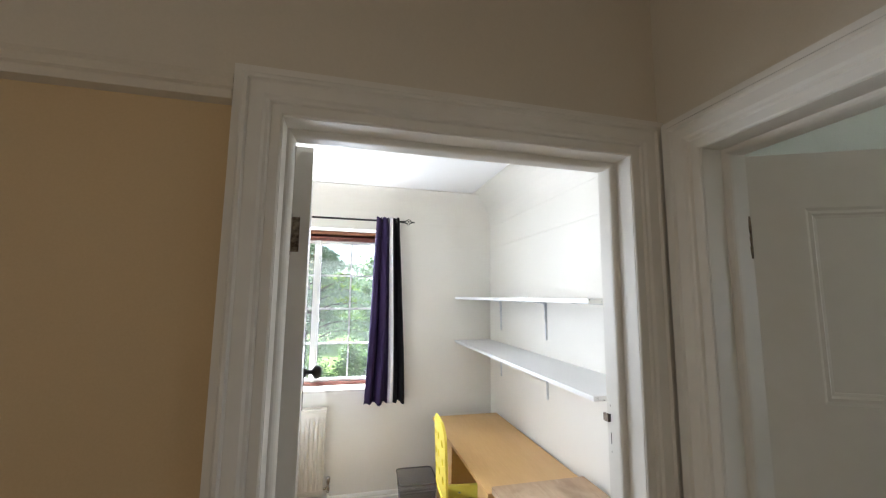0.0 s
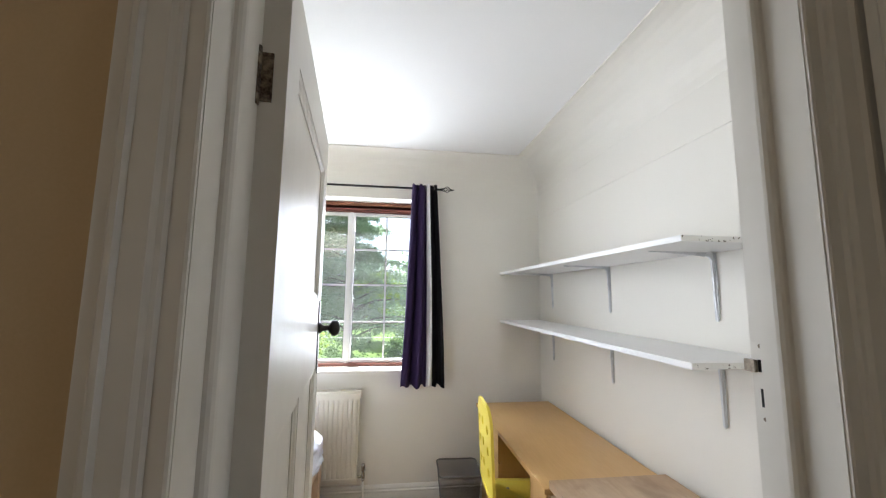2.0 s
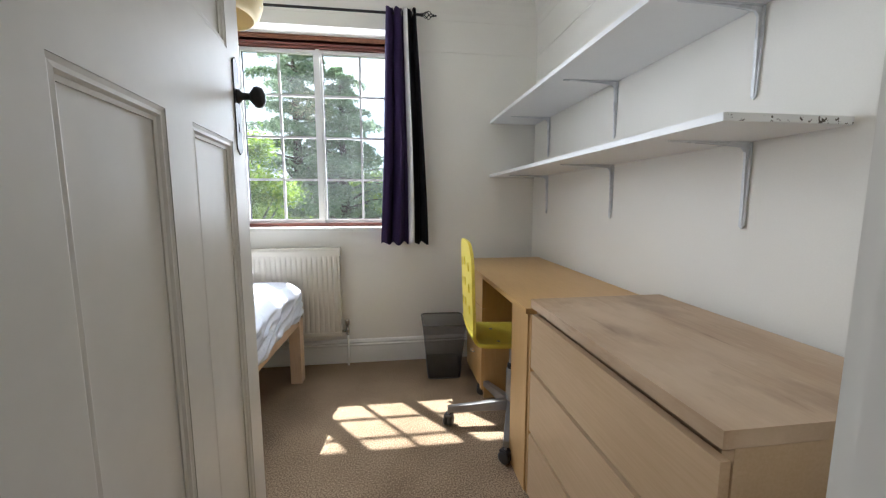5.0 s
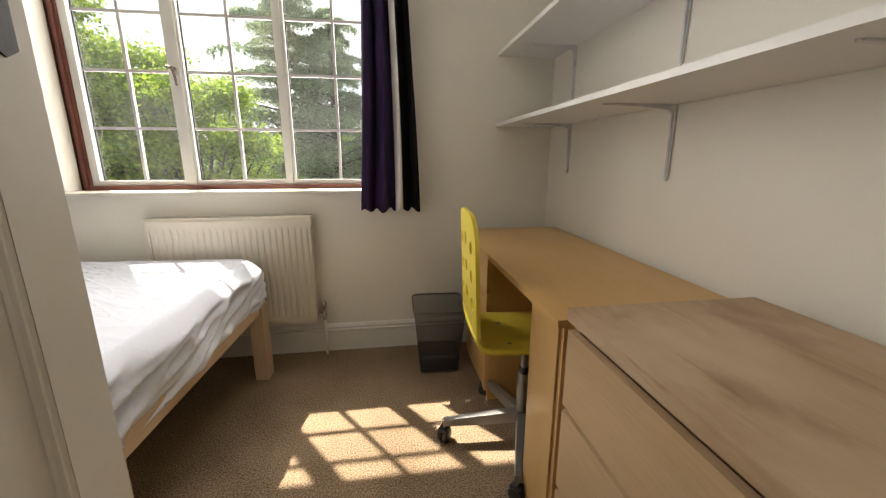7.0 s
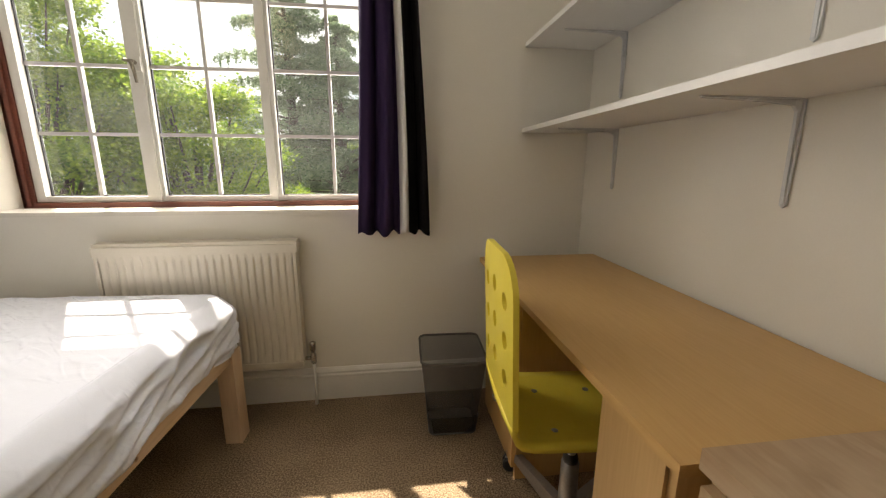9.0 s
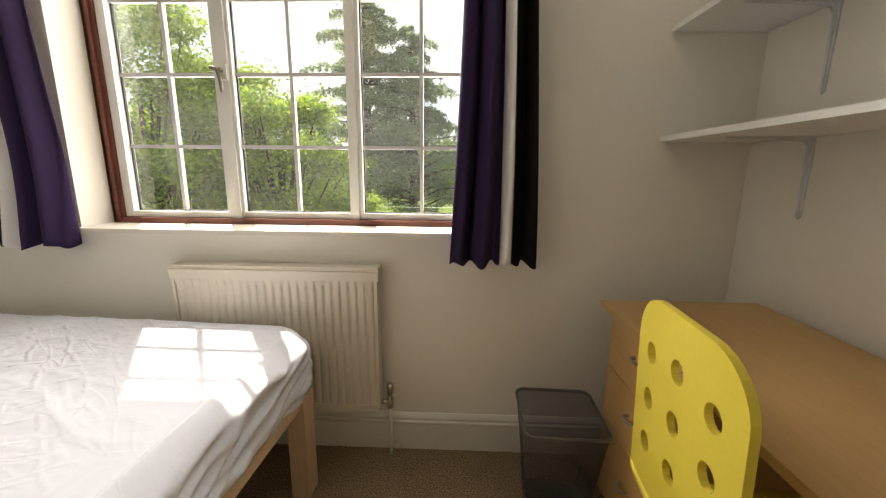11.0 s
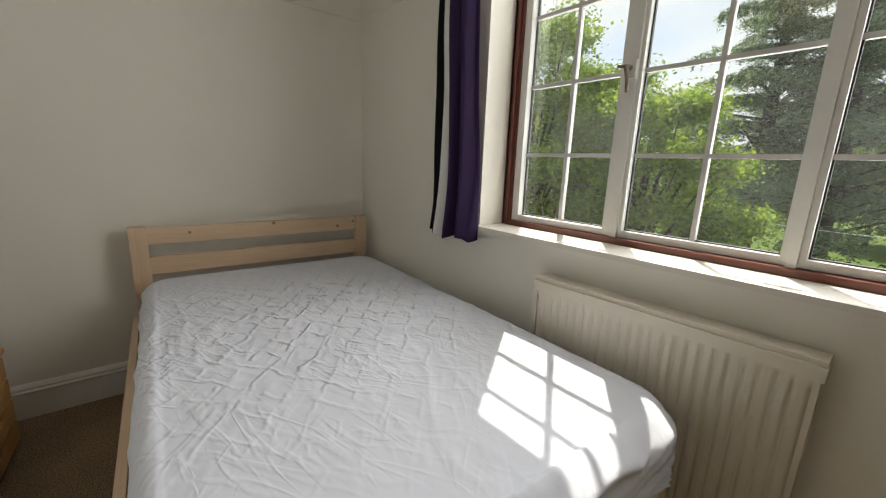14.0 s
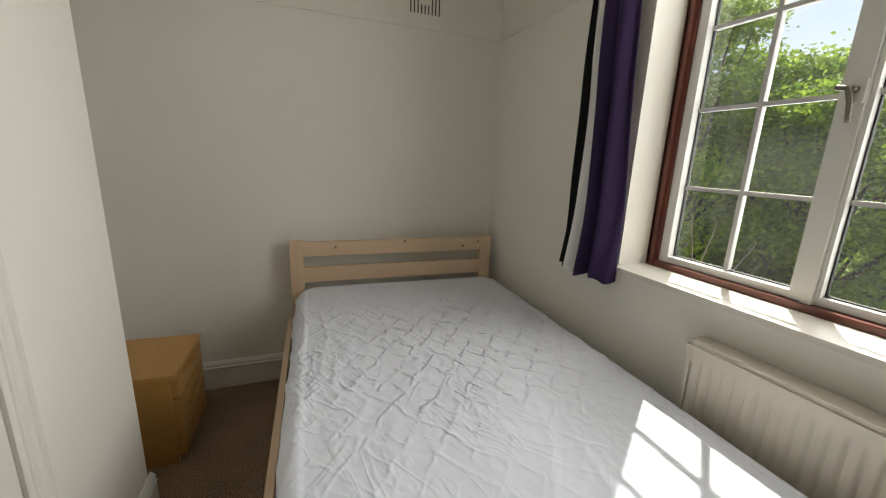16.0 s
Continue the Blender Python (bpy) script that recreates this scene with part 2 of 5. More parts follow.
    foot.inputs["To Min"].default_value, foot.inputs["To Max"].default_value = 1.0, 0.25
    l.new(c2.outputs["Object"], sep.inputs["Vector"])
    l.new(sep.outputs["X"], foot.inputs["Value"])
    head = n.new("ShaderNodeMapRange")
    head.inputs["From Min"].default_value, head.inputs["From Max"].default_value = 0.12, 0.55
    head.inputs["To Min"].default_value, head.inputs["To Max"].default_value = 0.12, 1.0
    l.new(sep.outputs["X"], head.inputs["Value"])
    total = maths("MULTIPLY", maths("MULTIPLY", total, foot.outputs["Result"]), head.outputs["Result"])
    big = n.new("ShaderNodeBump")
    big.inputs["Strength"].default_value, big.inputs["Distance"].default_value = 1.0, 0.0062
    l.new(total, big.inputs["Height"])
    l.new(big.outputs["Normal"], fine.inputs["Normal"])
    return m


WALL = surface("wall_paint", (0.785, 0.757, 0.69), (0.835, 0.81, 0.747), 0.62, 1.3, 220, 0.35, 0.10, depth=0.0012)
CEIL = surface("ceiling_paint", (0.80, 0.795, 0.78), (0.85, 0.845, 0.83), 0.7, 1.1, 180, 0.3, 0.08, depth=0.001)
OCHRE = surface("ochre_paint", (0.55, 0.405, 0.225), (0.61, 0.455, 0.26), 0.65, 1.6, 230, 0.35, 0.12, depth=0.0012)
CREAM = surface("cream_landing_paint", (0.63, 0.57, 0.47), (0.69, 0.63, 0.53), 0.62, 1.4, 220, 0.35, 0.10, depth=0.0012)
GLOSS = surface("white_gloss_paint", (0.695, 0.665, 0.60), (0.765, 0.735, 0.675), 0.42, 4.0, 22, 0.3, 0.06, depth=0.0012, rough_var=0.03, spec=0.26)
SKIRT = surface("skirting_paint", (0.72, 0.71, 0.67), (0.79, 0.78, 0.75), 0.35, 4.0, 70, 0.3, 0.08)
CARPET = surface("carpet_pile", (0.165, 0.114, 0.070), (0.43, 0.32, 0.215), 0.95, 3.0, 165, 0.76, 0.9, depth=0.009, spec=0.1, rough_var=0.03, lo=0.41, hi=0.60)
BEECH = wood("beech_veneer", (0.545, 0.325, 0.118), (0.62, 0.395, 0.165), "y", 7, 0.36)
BEECH_Z = wood("beech_veneer_upright", (0.53, 0.325, 0.13), (0.61, 0.395, 0.175), "z", 7, 0.42)
CHEST = wood("birch_veneer", (0.50, 0.345, 0.195), (0.59, 0.425, 0.265), "y", 8, 0.42)
CHEST_TOP = worn_veneer("worn_birch_veneer", (0.36, 0.235, 0.135), (0.47, 0.325, 0.195), (0.60, 0.46, 0.32), (0.25, 0.155, 0.085))
PINE = wood("raw_pine", (0.60, 0.425, 0.275), (0.72, 0.545, 0.38), "y", 10, 0.6, True)
PINE_Z = wood("raw_pine_upright", (0.60, 0.425, 0.275), (0.72, 0.545, 0.38), "z", 10, 0.6)
OAK = wood("honey_beech", (0.43, 0.225, 0.068), (0.55, 0.305, 0.10), "x", 8, 0.42)
# brown carcass wood, with the shade between drawers put into its darker colour
GAP_SHADE = surface("gap_shade_board", (0.26, 0.165, 0.09), (0.34, 0.22, 0.125), 0.7, 6, 80)
SHELF = surface("shelf_laminate", (0.78, 0.775, 0.765), (0.82, 0.815, 0.805), 0.4, 3, 60, 0.3, 0.03)
CHIPPED = speckled("chipped_edge", (0.74, 0.73, 0.70), (0.09, 0.07, 0.05), 90, 0.615, 0.65)
BRACKET = surface("white_enamel", (0.60, 0.61, 0.62), (0.69, 0.70, 0.71), 0.28, 8, 70, 0.3, 0.03, spec=0.6)
STEEL = surface("brushed_grey_metal", (0.33, 0.33, 0.34), (0.45, 0.45, 0.46), 0.36, 12, 140, 0.5, 0.05, metal=0.85)
CHROME = surface("dull_chrome", (0.5, 0.49, 0.46), (0.62, 0.61, 0.58), 0.25, 20, 120, 0.4, 0.05, metal=1.0)
BLACKMETAL = surface("black_iron", (0.018, 0.017, 0.016), (0.035, 0.033, 0.03), 0.42, 20, 160, 0.5, 0.1, metal=0.5)
RUSTY = surface("rusty_painted_iron", (0.05, 0.03, 0.018), (0.30, 0.24, 0.17), 0.6, 45, 160, 0.5, 0.4, metal=0.25, lo=0.42, hi=0.62)
BRASS = surface("aged_brass", (0.12, 0.085, 0.05), (0.36, 0.31, 0.24), 0.5, 60, 200, 0.5, 0.2, metal=0.6)
PLASTIC = surface("black_plastic", (0.02, 0.02, 0.022), (0.035, 0.035, 0.038), 0.45, 20, 120, 0.5, 0.05)
PURPLE = surface("purple_cotton", (0.024, 0.013, 0.050), (0.036, 0.020, 0.072), 0.8, 3, 700, 0.5, 0.3, depth=0.0006, spec=0.25)
BLACKCLOTH = surface("black_cotton", (0.004, 0.0035, 0.005), (0.007, 0.0065, 0.008), 0.9, 3, 700, 0.5, 0.3, depth=0.0006, spec=0.2)
WHITECLOTH = surface("white_cotton", (0.74, 0.725, 0.72), (0.80, 0.79, 0.785), 0.85, 3, 700, 0.5, 0.3, depth=0.0006, spec=0.2)
PEWTER = surface("pewter", (0.16, 0.145, 0.12), (0.26, 0.24, 0.20), 0.38, 20, 150, 0.5, 0.1, metal=1.0)
SHEET = creased_cloth("mattress_cover", (0.68, 0.705, 0.785), (0.735, 0.76, 0.84))
YELLOW = surface("yellow_lacquer", (0.79, 0.64, 0.07), (0.85, 0.71, 0.10), 0.33, 5, 90, 0.3, 0.04)
RADIATOR = surface("radiator_enamel", (0.67, 0.62, 0.53), (0.73, 0.68, 0.59), 0.38, 5, 90, 0.3, 0.03)
REDWOOD = wood("stained_mahogany", (0.10, 0.024, 0.016), (0.19, 0.055, 0.035), "x", 12, 0.4)
ALU = surface("white_window_frame", (0.62, 0.62, 0.60), (0.70, 0.70, 0.68), 0.4, 6, 90, 0.3, 0.04)
# greyer than the white frame: the bars' backlit shade is put into the colour
BARS = surface("backlit_glazing_bar", (0.46, 0.455, 0.44), (0.56, 0.555, 0.54), 0.5, 8, 90, 0.4, 0.06)
SEAL = surface("black_rubber_seal", (0.015, 0.015, 0.015), (0.03, 0.03, 0.03), 0.7, 20, 100)
GLASS = pane_glass("window_glass")
MESHWIRE = gauze("wire_gauze", (0.10, 0.10, 0.105), 0.46)
RIM = surface("grey_wire_rim", (0.10, 0.098, 0.095), (0.15, 0.148, 0.14), 0.4, 20, 140, 0.5, 0.05, metal=0.6)
PAPER = surface("cream_lampshade", (0.78, 0.62, 0.33), (0.82, 0.68, 0.40), 0.7, 6, 120, 0.4, 0.15)
SLOT = surface("dark_void", (0.01, 0.009, 0.008), (0.02, 0.018, 0.016), 0.9, 9, 60)
# grey for the unseen ground that is added to bounce neutral light
NEUTRAL_GROUND = surface("neutral_grey_ground", (0.25, 0.24, 0.22), (0.34, 0.33, 0.30), 0.9, 1.5, 30, 0.5, 0.3, depth=0.01)
GRASS = surface("mown_grass", (0.05, 0.09, 0.018), (0.12, 0.17, 0.04), 0.9, 0.5, 14, 0.5, 0.4, depth=0.03, spec=0.1)
BARK = surface("bark", (0.05, 0.038, 0.028), (0.11, 0.085, 0.065), 0.9, 3, 30, 0.5, 0.6, depth=0.02)
TWIG = surface("bare_twig", (0.40, 0.35, 0.28), (0.54, 0.48, 0.39), 0.9, 8, 60)
LEAF = leafy("fresh_leaf", (0.09, 0.185, 0.018), (0.36, 0.47, 0.058), 0.6)
LEAF_DARK = leafy("dark_leaf", (0.045, 0.10, 0.022), (0.14, 0.23, 0.05), 0.45)
NEEDLE = leafy("cedar_needles", (0.07, 0.135, 0.075), (0.36, 0.45, 0.26), 0.62)
BRICK = surface("red_brick", (0.20, 0.085, 0.05), (0.33, 0.15, 0.09), 0.9, 8, 40, 0.5, 0.4, depth=0.01)
ROOM2 = surface("pale_green_paint", (0.60, 0.62, 0.54), (0.66, 0.68, 0.60), 0.65, 1.5, 200, 0.35, 0.1)

# ---- building tools ----


def thing(name, label, category, m=None, group="", kind=""):
    """An empty at a thing's base; its parts are built in its own space, or in the world's where it only stands at a place."""
    e = new(name)
    e.empty_display_size = 0.1
    e.matrix_world = m if m is not None else Matrix.Identity(4)
    return tagged(e, label, category, group, kind)


def part(name, bm, material, parent=None, label="", smooth=False, bevel=0.0, m=None):
    """Links a bmesh as one mesh object under a thing or a part."""
    if bevel:
        es = [e for e in bm.edges if len(e.link_faces) == 2 and e.calc_face_angle(0) > 0.6]
        bmesh.ops.bevel(bm, geom=es, offset=bevel, segments=2, affect="EDGES", profile=0.6, clamp_overlap=True)
    me = bpy.data.meshes.new(name)
    bm.normal_update()
    bm.to_mesh(me)
    bm.free()
    for p in me.polygons:
        p.use_smooth = smooth
    if material:
        me.materials.append(material)
    ob = new(name, me)
    if parent is not None:
        ob.parent = parent
    if m is not None:
        ob.matrix_basis = m
    return tagged(ob, label)


def structure(name, bm, material, label="", bevel=0.0, smooth=False, category=""):
    return tagged(part(name, bm, material, None, label, smooth, bevel), label, category, "", "structure")


def box(bm, x0, x1, y0, y1, z0, z1, m=None):
    vs = [bm.verts.new((x, y, z)) for z in (z0, z1) for y in (y0, y1) for x in (x0, x1)]
    for f in ((0, 2, 3, 1), (4, 5, 7, 6), (0, 1, 5, 4), (2, 6, 7, 3), (0, 4, 6, 2), (1, 3, 7, 5)):
        bm.faces.new([vs[i] for i in f])
    if m is not None:
        bmesh.ops.transform(bm, matrix=m, verts=vs)
    return bm


def boxes(*dims):
    bm = bmesh.new()
    for d in dims:
        box(bm, *d)
    return bm


def lathe(profile, seg=24, m=None, bm=None):
    """Turns (radius, height) pairs round z, closed at both ends."""
    bm = bm or bmesh.new()
    rings, made = [], []
    for r, z in profile:
        ring = [bm.verts.new((r * math.cos(2 * math.pi * i / seg), r * math.sin(2 * math.pi * i / seg), z)) for i in range(seg)]
        rings.append(ring)
        made += ring
    for a, b in zip(rings, rings[1:]):
        for i in range(seg):
            bm.faces.new((a[i], a[(i + 1) % seg], b[(i + 1) % seg], b[i]))
    bm.faces.new(rings[0][::-1])
    bm.faces.new(rings[-1])
    if m is not None:
        bmesh.ops.transform(bm, matrix=m, verts=made)
    return bm


def tube(points, r, seg=8, bm=None, closed=False):
    """A round bar along points; r may be a list."""
    bm = bm or bmesh.new()
    pts = [Vector(p) for p in points]
    rings = []
    n = len(pts)
    for i, p in enumerate(pts):
        a = pts[i - 1] if (i or closed) else pts[0]
        b = pts[(i + 1) % n] if (i < n - 1 or closed) else pts[-1]
        q = (b - a).to_track_quat("Z", "Y")
        rad = r[i] if isinstance(r, (list, tuple)) else r
        rings.append([bm.verts.new(p + q @ Vector((rad * math.cos(2 * math.pi * k / seg), rad * math.sin(2 * math.pi * k / seg), 0))) for k in range(seg)])
    for i in range(n if closed else n - 1):
        a, b = rings[i], rings[(i + 1) % n]
        for k in range(seg):
            bm.faces.new((a[k], a[(k + 1) % seg], b[(k + 1) % seg], b[k]))
    if not closed:
        bm.faces.new(rings[0][::-1])
        bm.faces.new(rings[-1])
    return bm


def prism(outline, d0, d1, axis="y"):
    """A flat outline drawn out from d0 to d1 along an axis; (a, b) is (x, z) for y, (y, z) for x, (x, y) for z."""
    bm = bmesh.new()

    def at(a, b, d):
        return {"y": (a, d, b), "x": (d, a, b), "z": (a, b, d)}[axis]

    lo = [bm.verts.new(at(a, b, d0)) for a, b in outline]
    hi = [bm.verts.new(at(a, b, d1)) for a, b in outline]
    bm.faces.new(lo)
    bm.faces.new(hi[::-1])
    for i in range(len(lo)):
        j = (i + 1) % len(lo)
        bm.faces.new((lo[j], lo[i], hi[i], hi[j]))
    bmesh.ops.recalc_face_normals(bm, faces=bm.faces)
    return bm


def surround(x0, x1, top, profile, m, bottom=0.0, closed=False):
    """A mitred moulding round an opening in the xz plane: profile is (outward, proud) pairs; proud is -y."""
    if closed:
        path = [((x0, bottom), (-1, -1)), ((x0, top), (-1, 1)), ((x1, top), (1, 1)), ((x1, bottom), (1, -1))]
    else:
        path = [((x0, bottom), (-1, 0)), ((x0, top), (-1, 1)), ((x1, top), (1, 1)), ((x1, bottom), (1, 0))]
    bm = bmesh.new()
    rows = [[bm.verts.new((p[0] + o[0] * u, -w, p[1] + o[1] * u)) for u, w in profile] for p, o in path]
    k = len(profile)
    for i in range(len(rows) if closed else len(rows) - 1):
        a, b = rows[i], rows[(i + 1) % len(rows)]
        for j in range(k):
            bm.faces.new((a[j], a[(j + 1) % k], b[(j + 1) % k], b[j]))
    if not closed:
        bm.faces.new(rows[0])
        bm.faces.new(rows[-1][::-1])
    bmesh.ops.recalc_face_normals(bm, faces=bm.faces)
    bmesh.ops.transform(bm, matrix=m, verts=bm.verts)
    return bm


# ---- the room: x from -2.23 to 1.45, y from 1.09 to 3.43 ----
XL, XR, YW, YD, HC = -2.23, 1.45, 3.43, 1.09, 2.51
structure("floor", boxes((XL - 0.2, 2.9, -1.7, YW + 0.3, -0.12, 0)), CARPET, "brown flecked wall-to-wall carpet", category="floor")
structure("ceiling", boxes((XL - 0.2, 2.9, -1.7, YW + 0.3, HC, HC + 0.12)), CEIL, "white painted plaster ceiling", category="ceiling")
WX0, WX1, WZ0, WZ1 = -1.085, 0.585, 0.935, 2.20
structure("wall_north", boxes(
    (XL - 0.2, WX0, YW, YW + 0.15, 0, HC), (WX1, XR + 0.15, YW, YW + 0.15, 0, HC), (WX0, WX1, YW, YW + 0.15, 0, WZ0 - 0.015),
    (WX0, WX1, YW, YW + 0.15, WZ1, HC)), WALL, "off-white painted plaster wall with a window", category="wall")
structure("wall_north_outer", boxes(
    (XL - 0.2, WX0 + 0.01, YW + 0.152, YW + 0.30, -3, HC), (WX1 - 0.01, XR + 0.15, YW + 0.152, YW + 0.30, -3, HC),
    (WX0 + 0.01, WX1 - 0.01, YW + 0.152, YW + 0.30, -3, WZ0 + 0.005), (WX0 + 0.01, WX1 - 0.01, YW + 0.152, YW + 0.30, 2.135, HC)),
    BRICK, "red brick outer face of the wall", category="wall")
structure("wall_east", boxes((XR, XR + 0.15, YD, YW, 0, HC)), WALL, "off-white painted plaster wall behind the shelves", category="wall")
structure("wall_west", boxes((XL - 0.2, XL, -1.7, YW, 0, HC)), WALL, "off-white painted plaster wall behind the bed", category="wall")
DX0, DX1, DH = 0.072, 0.878, 2.015
structure("wall_south", boxes((XL, DX0, 1.02, YD, 0, HC), (DX1, XR, 1.02, YD, 0, HC), (DX0, DX1, 1.02, YD, DH, HC)), WALL,
          "off-white painted plaster wall beside the door", category="wall")
BX0, BX1, BY = -1.398, -0.22, 1.645
CX0, CX1 = -0.84, -0.31
structure("wall_cupboard", boxes((BX0, CX0, YD, BY, 0, HC), (CX1, BX1, YD, BY, 0, HC), (CX0, CX1, YD, BY, 2.0, HC), (CX0, CX1, YD, BY - 0.12, 0, 2.0)),
          WALL, "off-white painted projecting wall of a cupboard", category="wall")

# coving: a hollow curve between walls and ceiling
R = 0.23
arc = [(R - R * math.cos(a), -R + R * math.sin(a)) for a in [math.pi / 2 * i / 10 for i in range(11)]]
cove = [(0.0, 0.0), (0.0, -R - 0.004), (0.0015, -R - 0.002)] + [(u + 0.002, v) for u, v in arc[1:]] + [(R + 0.012, -0.008), (R + 0.012, 0.0)]
structure("coving_north", prism([(YW - u, HC + v) for u, v in cove], XL, XR, "x"), WALL, "white hollow plaster coving", category="coving")
structure("coving_east", prism([(XR - u, HC + v) for u, v in cove], YD, YW, "y"), WALL, "white hollow plaster coving", category="coving")
structure("coving_west", prism([(XL + u, HC + v) for u, v in cove], YD, YW, "y"), WALL, "white hollow plaster coving", category="coving")

# the painted-over line of an old picture rail
PZ = 2.085
structure("picture_rail", boxes(
    (WX1 + 0.02, XR - 0.0035, YW - 0.0035, YW, PZ - 0.004, PZ + 0.004), (XL + 0.009, WX0 - 0.02, YW - 0.006, YW, PZ - 0.034, PZ - 0.024),
    (XR - 0.0035, XR, YD, YW, PZ - 0.004, PZ + 0.004), (XL, XL + 0.009, YD, YW, PZ - 0.034, PZ - 0.024)), WALL,
    "thin painted-over ridge of a picture rail", 0.001, category="rail")

# skirting boards with a moulded top
SK = [(0, 0), (0.018, 0), (0.018, 0.118), (0.021, 0.124), (0.021, 0.130), (0.015, 0.136), (0.017, 0.146), (0.012, 0.156), (0.006, 0.164), (0, 0.164)]
structure("baseboard_north", prism([(YW - u, v) for u, v in SK], XL, XR, "x"), SKIRT, "white moulded skirting board", category="skirting board")
structure("baseboard_west", prism([(XL + u, v) for u, v in SK], YD, YW - 0.022, "y"), SKIRT, "white moulded skirting board", category="skirting board")
structure("baseboard_east", prism([(XR - u, v) for u, v in SK], YD, YW - 0.022, "y"), SKIRT, "white moulded skirting board", category="skirting board")
structure("baseboard_cupboard", prism([(BY + u, v) for u, v in SK], BX0 - 0.02, CX0 - 0.075, "x"), SKIRT, "white moulded skirting board", category="skirting board")
structure("baseboard_alcove", prism([(BX0 - u, v) for u, v in SK], YD, BY, "y"), SKIRT, "white moulded skirting board", category="skirting board")

# ---- landing and the next room, closed round the camera ----
LX, LY, LN, LE = -1.6, -1.55, 0.966, 0.942
structure("wall_landing_ochre", boxes((LX, DX0, LN, 1.018, 0, 2.03)), OCHRE, "ochre yellow painted landing wall", category="wall")
structure("wall_landing_frieze", boxes((LX, DX0, LN, 1.018, 2.03, HC), (DX1, LE, LN, 1.018, 0, HC), (DX0, DX1, LN, 1.018, DH, HC)), CREAM,
          "off-white landing wall above the door", category="wall")
D2Y0, D2Y1 = 0.075, 0.865
structure("wall_landing_east", boxes((LE, 1.05, D2Y1, 1.018, 0, HC), (LE, 1.05, LY, D2Y0, 0, HC), (LE, 1.05, D2Y0, D2Y1, 2.0, HC)), CREAM,
          "off-white landing wall with a second doorway", category="wall")
# the gap in this unseen wall is added to let light onto the landing
structure("wall_landing_west", boxes((LX - 0.1, LX, LY, -0.9, 0, HC), (LX - 0.1, LX, -0.4, 1.018, 0, HC), (LX - 0.1, LX, -0.9, -0.4, 0, 1.3),
                                     (LX - 0.1, LX, -0.9, -0.4, 2.1, HC)), OCHRE, "ochre yellow landing wall with an unseen opening added for light", category="wall")
structure("wall_landing_south", boxes((LX, LE, LY - 0.1, LY, 0, HC)), OCHRE, "ochre yellow painted landing wall", category="wall")
structure("wall_next_room", boxes((1.05, 2.8, 1.018 - 0.05, 1.018, 0, HC), (2.8, 2.9, -1.6, 1.018, 0, 1.05), (2.8, 2.9, -1.6, 1.018, 2.05, HC),
                                  (2.8, 2.9, -1.6, -0.45, 1.05, 2.05), (2.8, 2.9, 0.40, 1.018, 1.05, 2.05), (1.05, 2.8, -1.65, -1.55, 0, HC)), ROOM2,
          "pale greenish walls of the next room", category="wall")
rail2 = [(0, -0.03), (0.020, -0.026), (0.024, -0.012), (0.014, 0.0), (0.020, 0.012), (0.016, 0.024), (0, 0.026)]
structure("landing_picture_rail", prism([(LN - u, 2.03 + v) for u, v in rail2], LX, 0.012, "x"), CREAM, "cream painted picture rail on the landing", category="rail")

ARCH = [(0.0, 0.0), (0.0, 0.004), (0.003, 0.006), (0.020, 0.006), (0.023, 0.011), (0.028, 0.012), (0.033, 0.016), (0.056, 0.017), (0.060, 0.022), (0.066, 0.022), (0.071, 0.017), (0.083, 0.018), (0.083, 0.0)]


def jamb_section(side, face, y0, y1):
    """Plan of one jamb: a flat lining, an ovolo planted stop and a shallow rebate; side is +1 where the opening lies towards +x."""
    pts = [(-0.025, y0), (0.0, y0), (0.0, y0 + 0.050)]
    pts += [(0.012 * math.sin(a), y0 + 0.050 + 0.014 * (1 - math.cos(a))) for a in (0.4, 0.8, 1.2, 1.5708)]
    pts += [(0.012, y0 + 0.090), (0.006, y0 + 0.0915), (0.006, y1), (-0.025, y1)]
    return [(face + side * u, v) for u, v in pts]


def door_lining(x0, x1, top, y0, y1, m, name, label):
    """Jambs and head with their stops, and the moulded architrave of a doorway, in a wall that runs along x."""
    d = thing(name, label, "door frame", m, kind="structure")
    part("jamb", prism(jamb_section(1, x0, y0, y1), 0, top, "z"), GLOSS, d)
    part("jamb", prism(jamb_section(-1, x1, y0, y1), 0, top, "z"), GLOSS, d)
    part("door_head", prism([(v, u) for u, v in jamb_section(-1, top, y0, y1)], x0 - 0.024, x1 + 0.024, "x"), GLOSS, d)
    part("architrave", surround(x0 - 0.001, x1 + 0.001, top + 0.001, ARCH, pose(0, y0, 0)), GLOSS, d, "cream gloss moulded architrave")
    return d


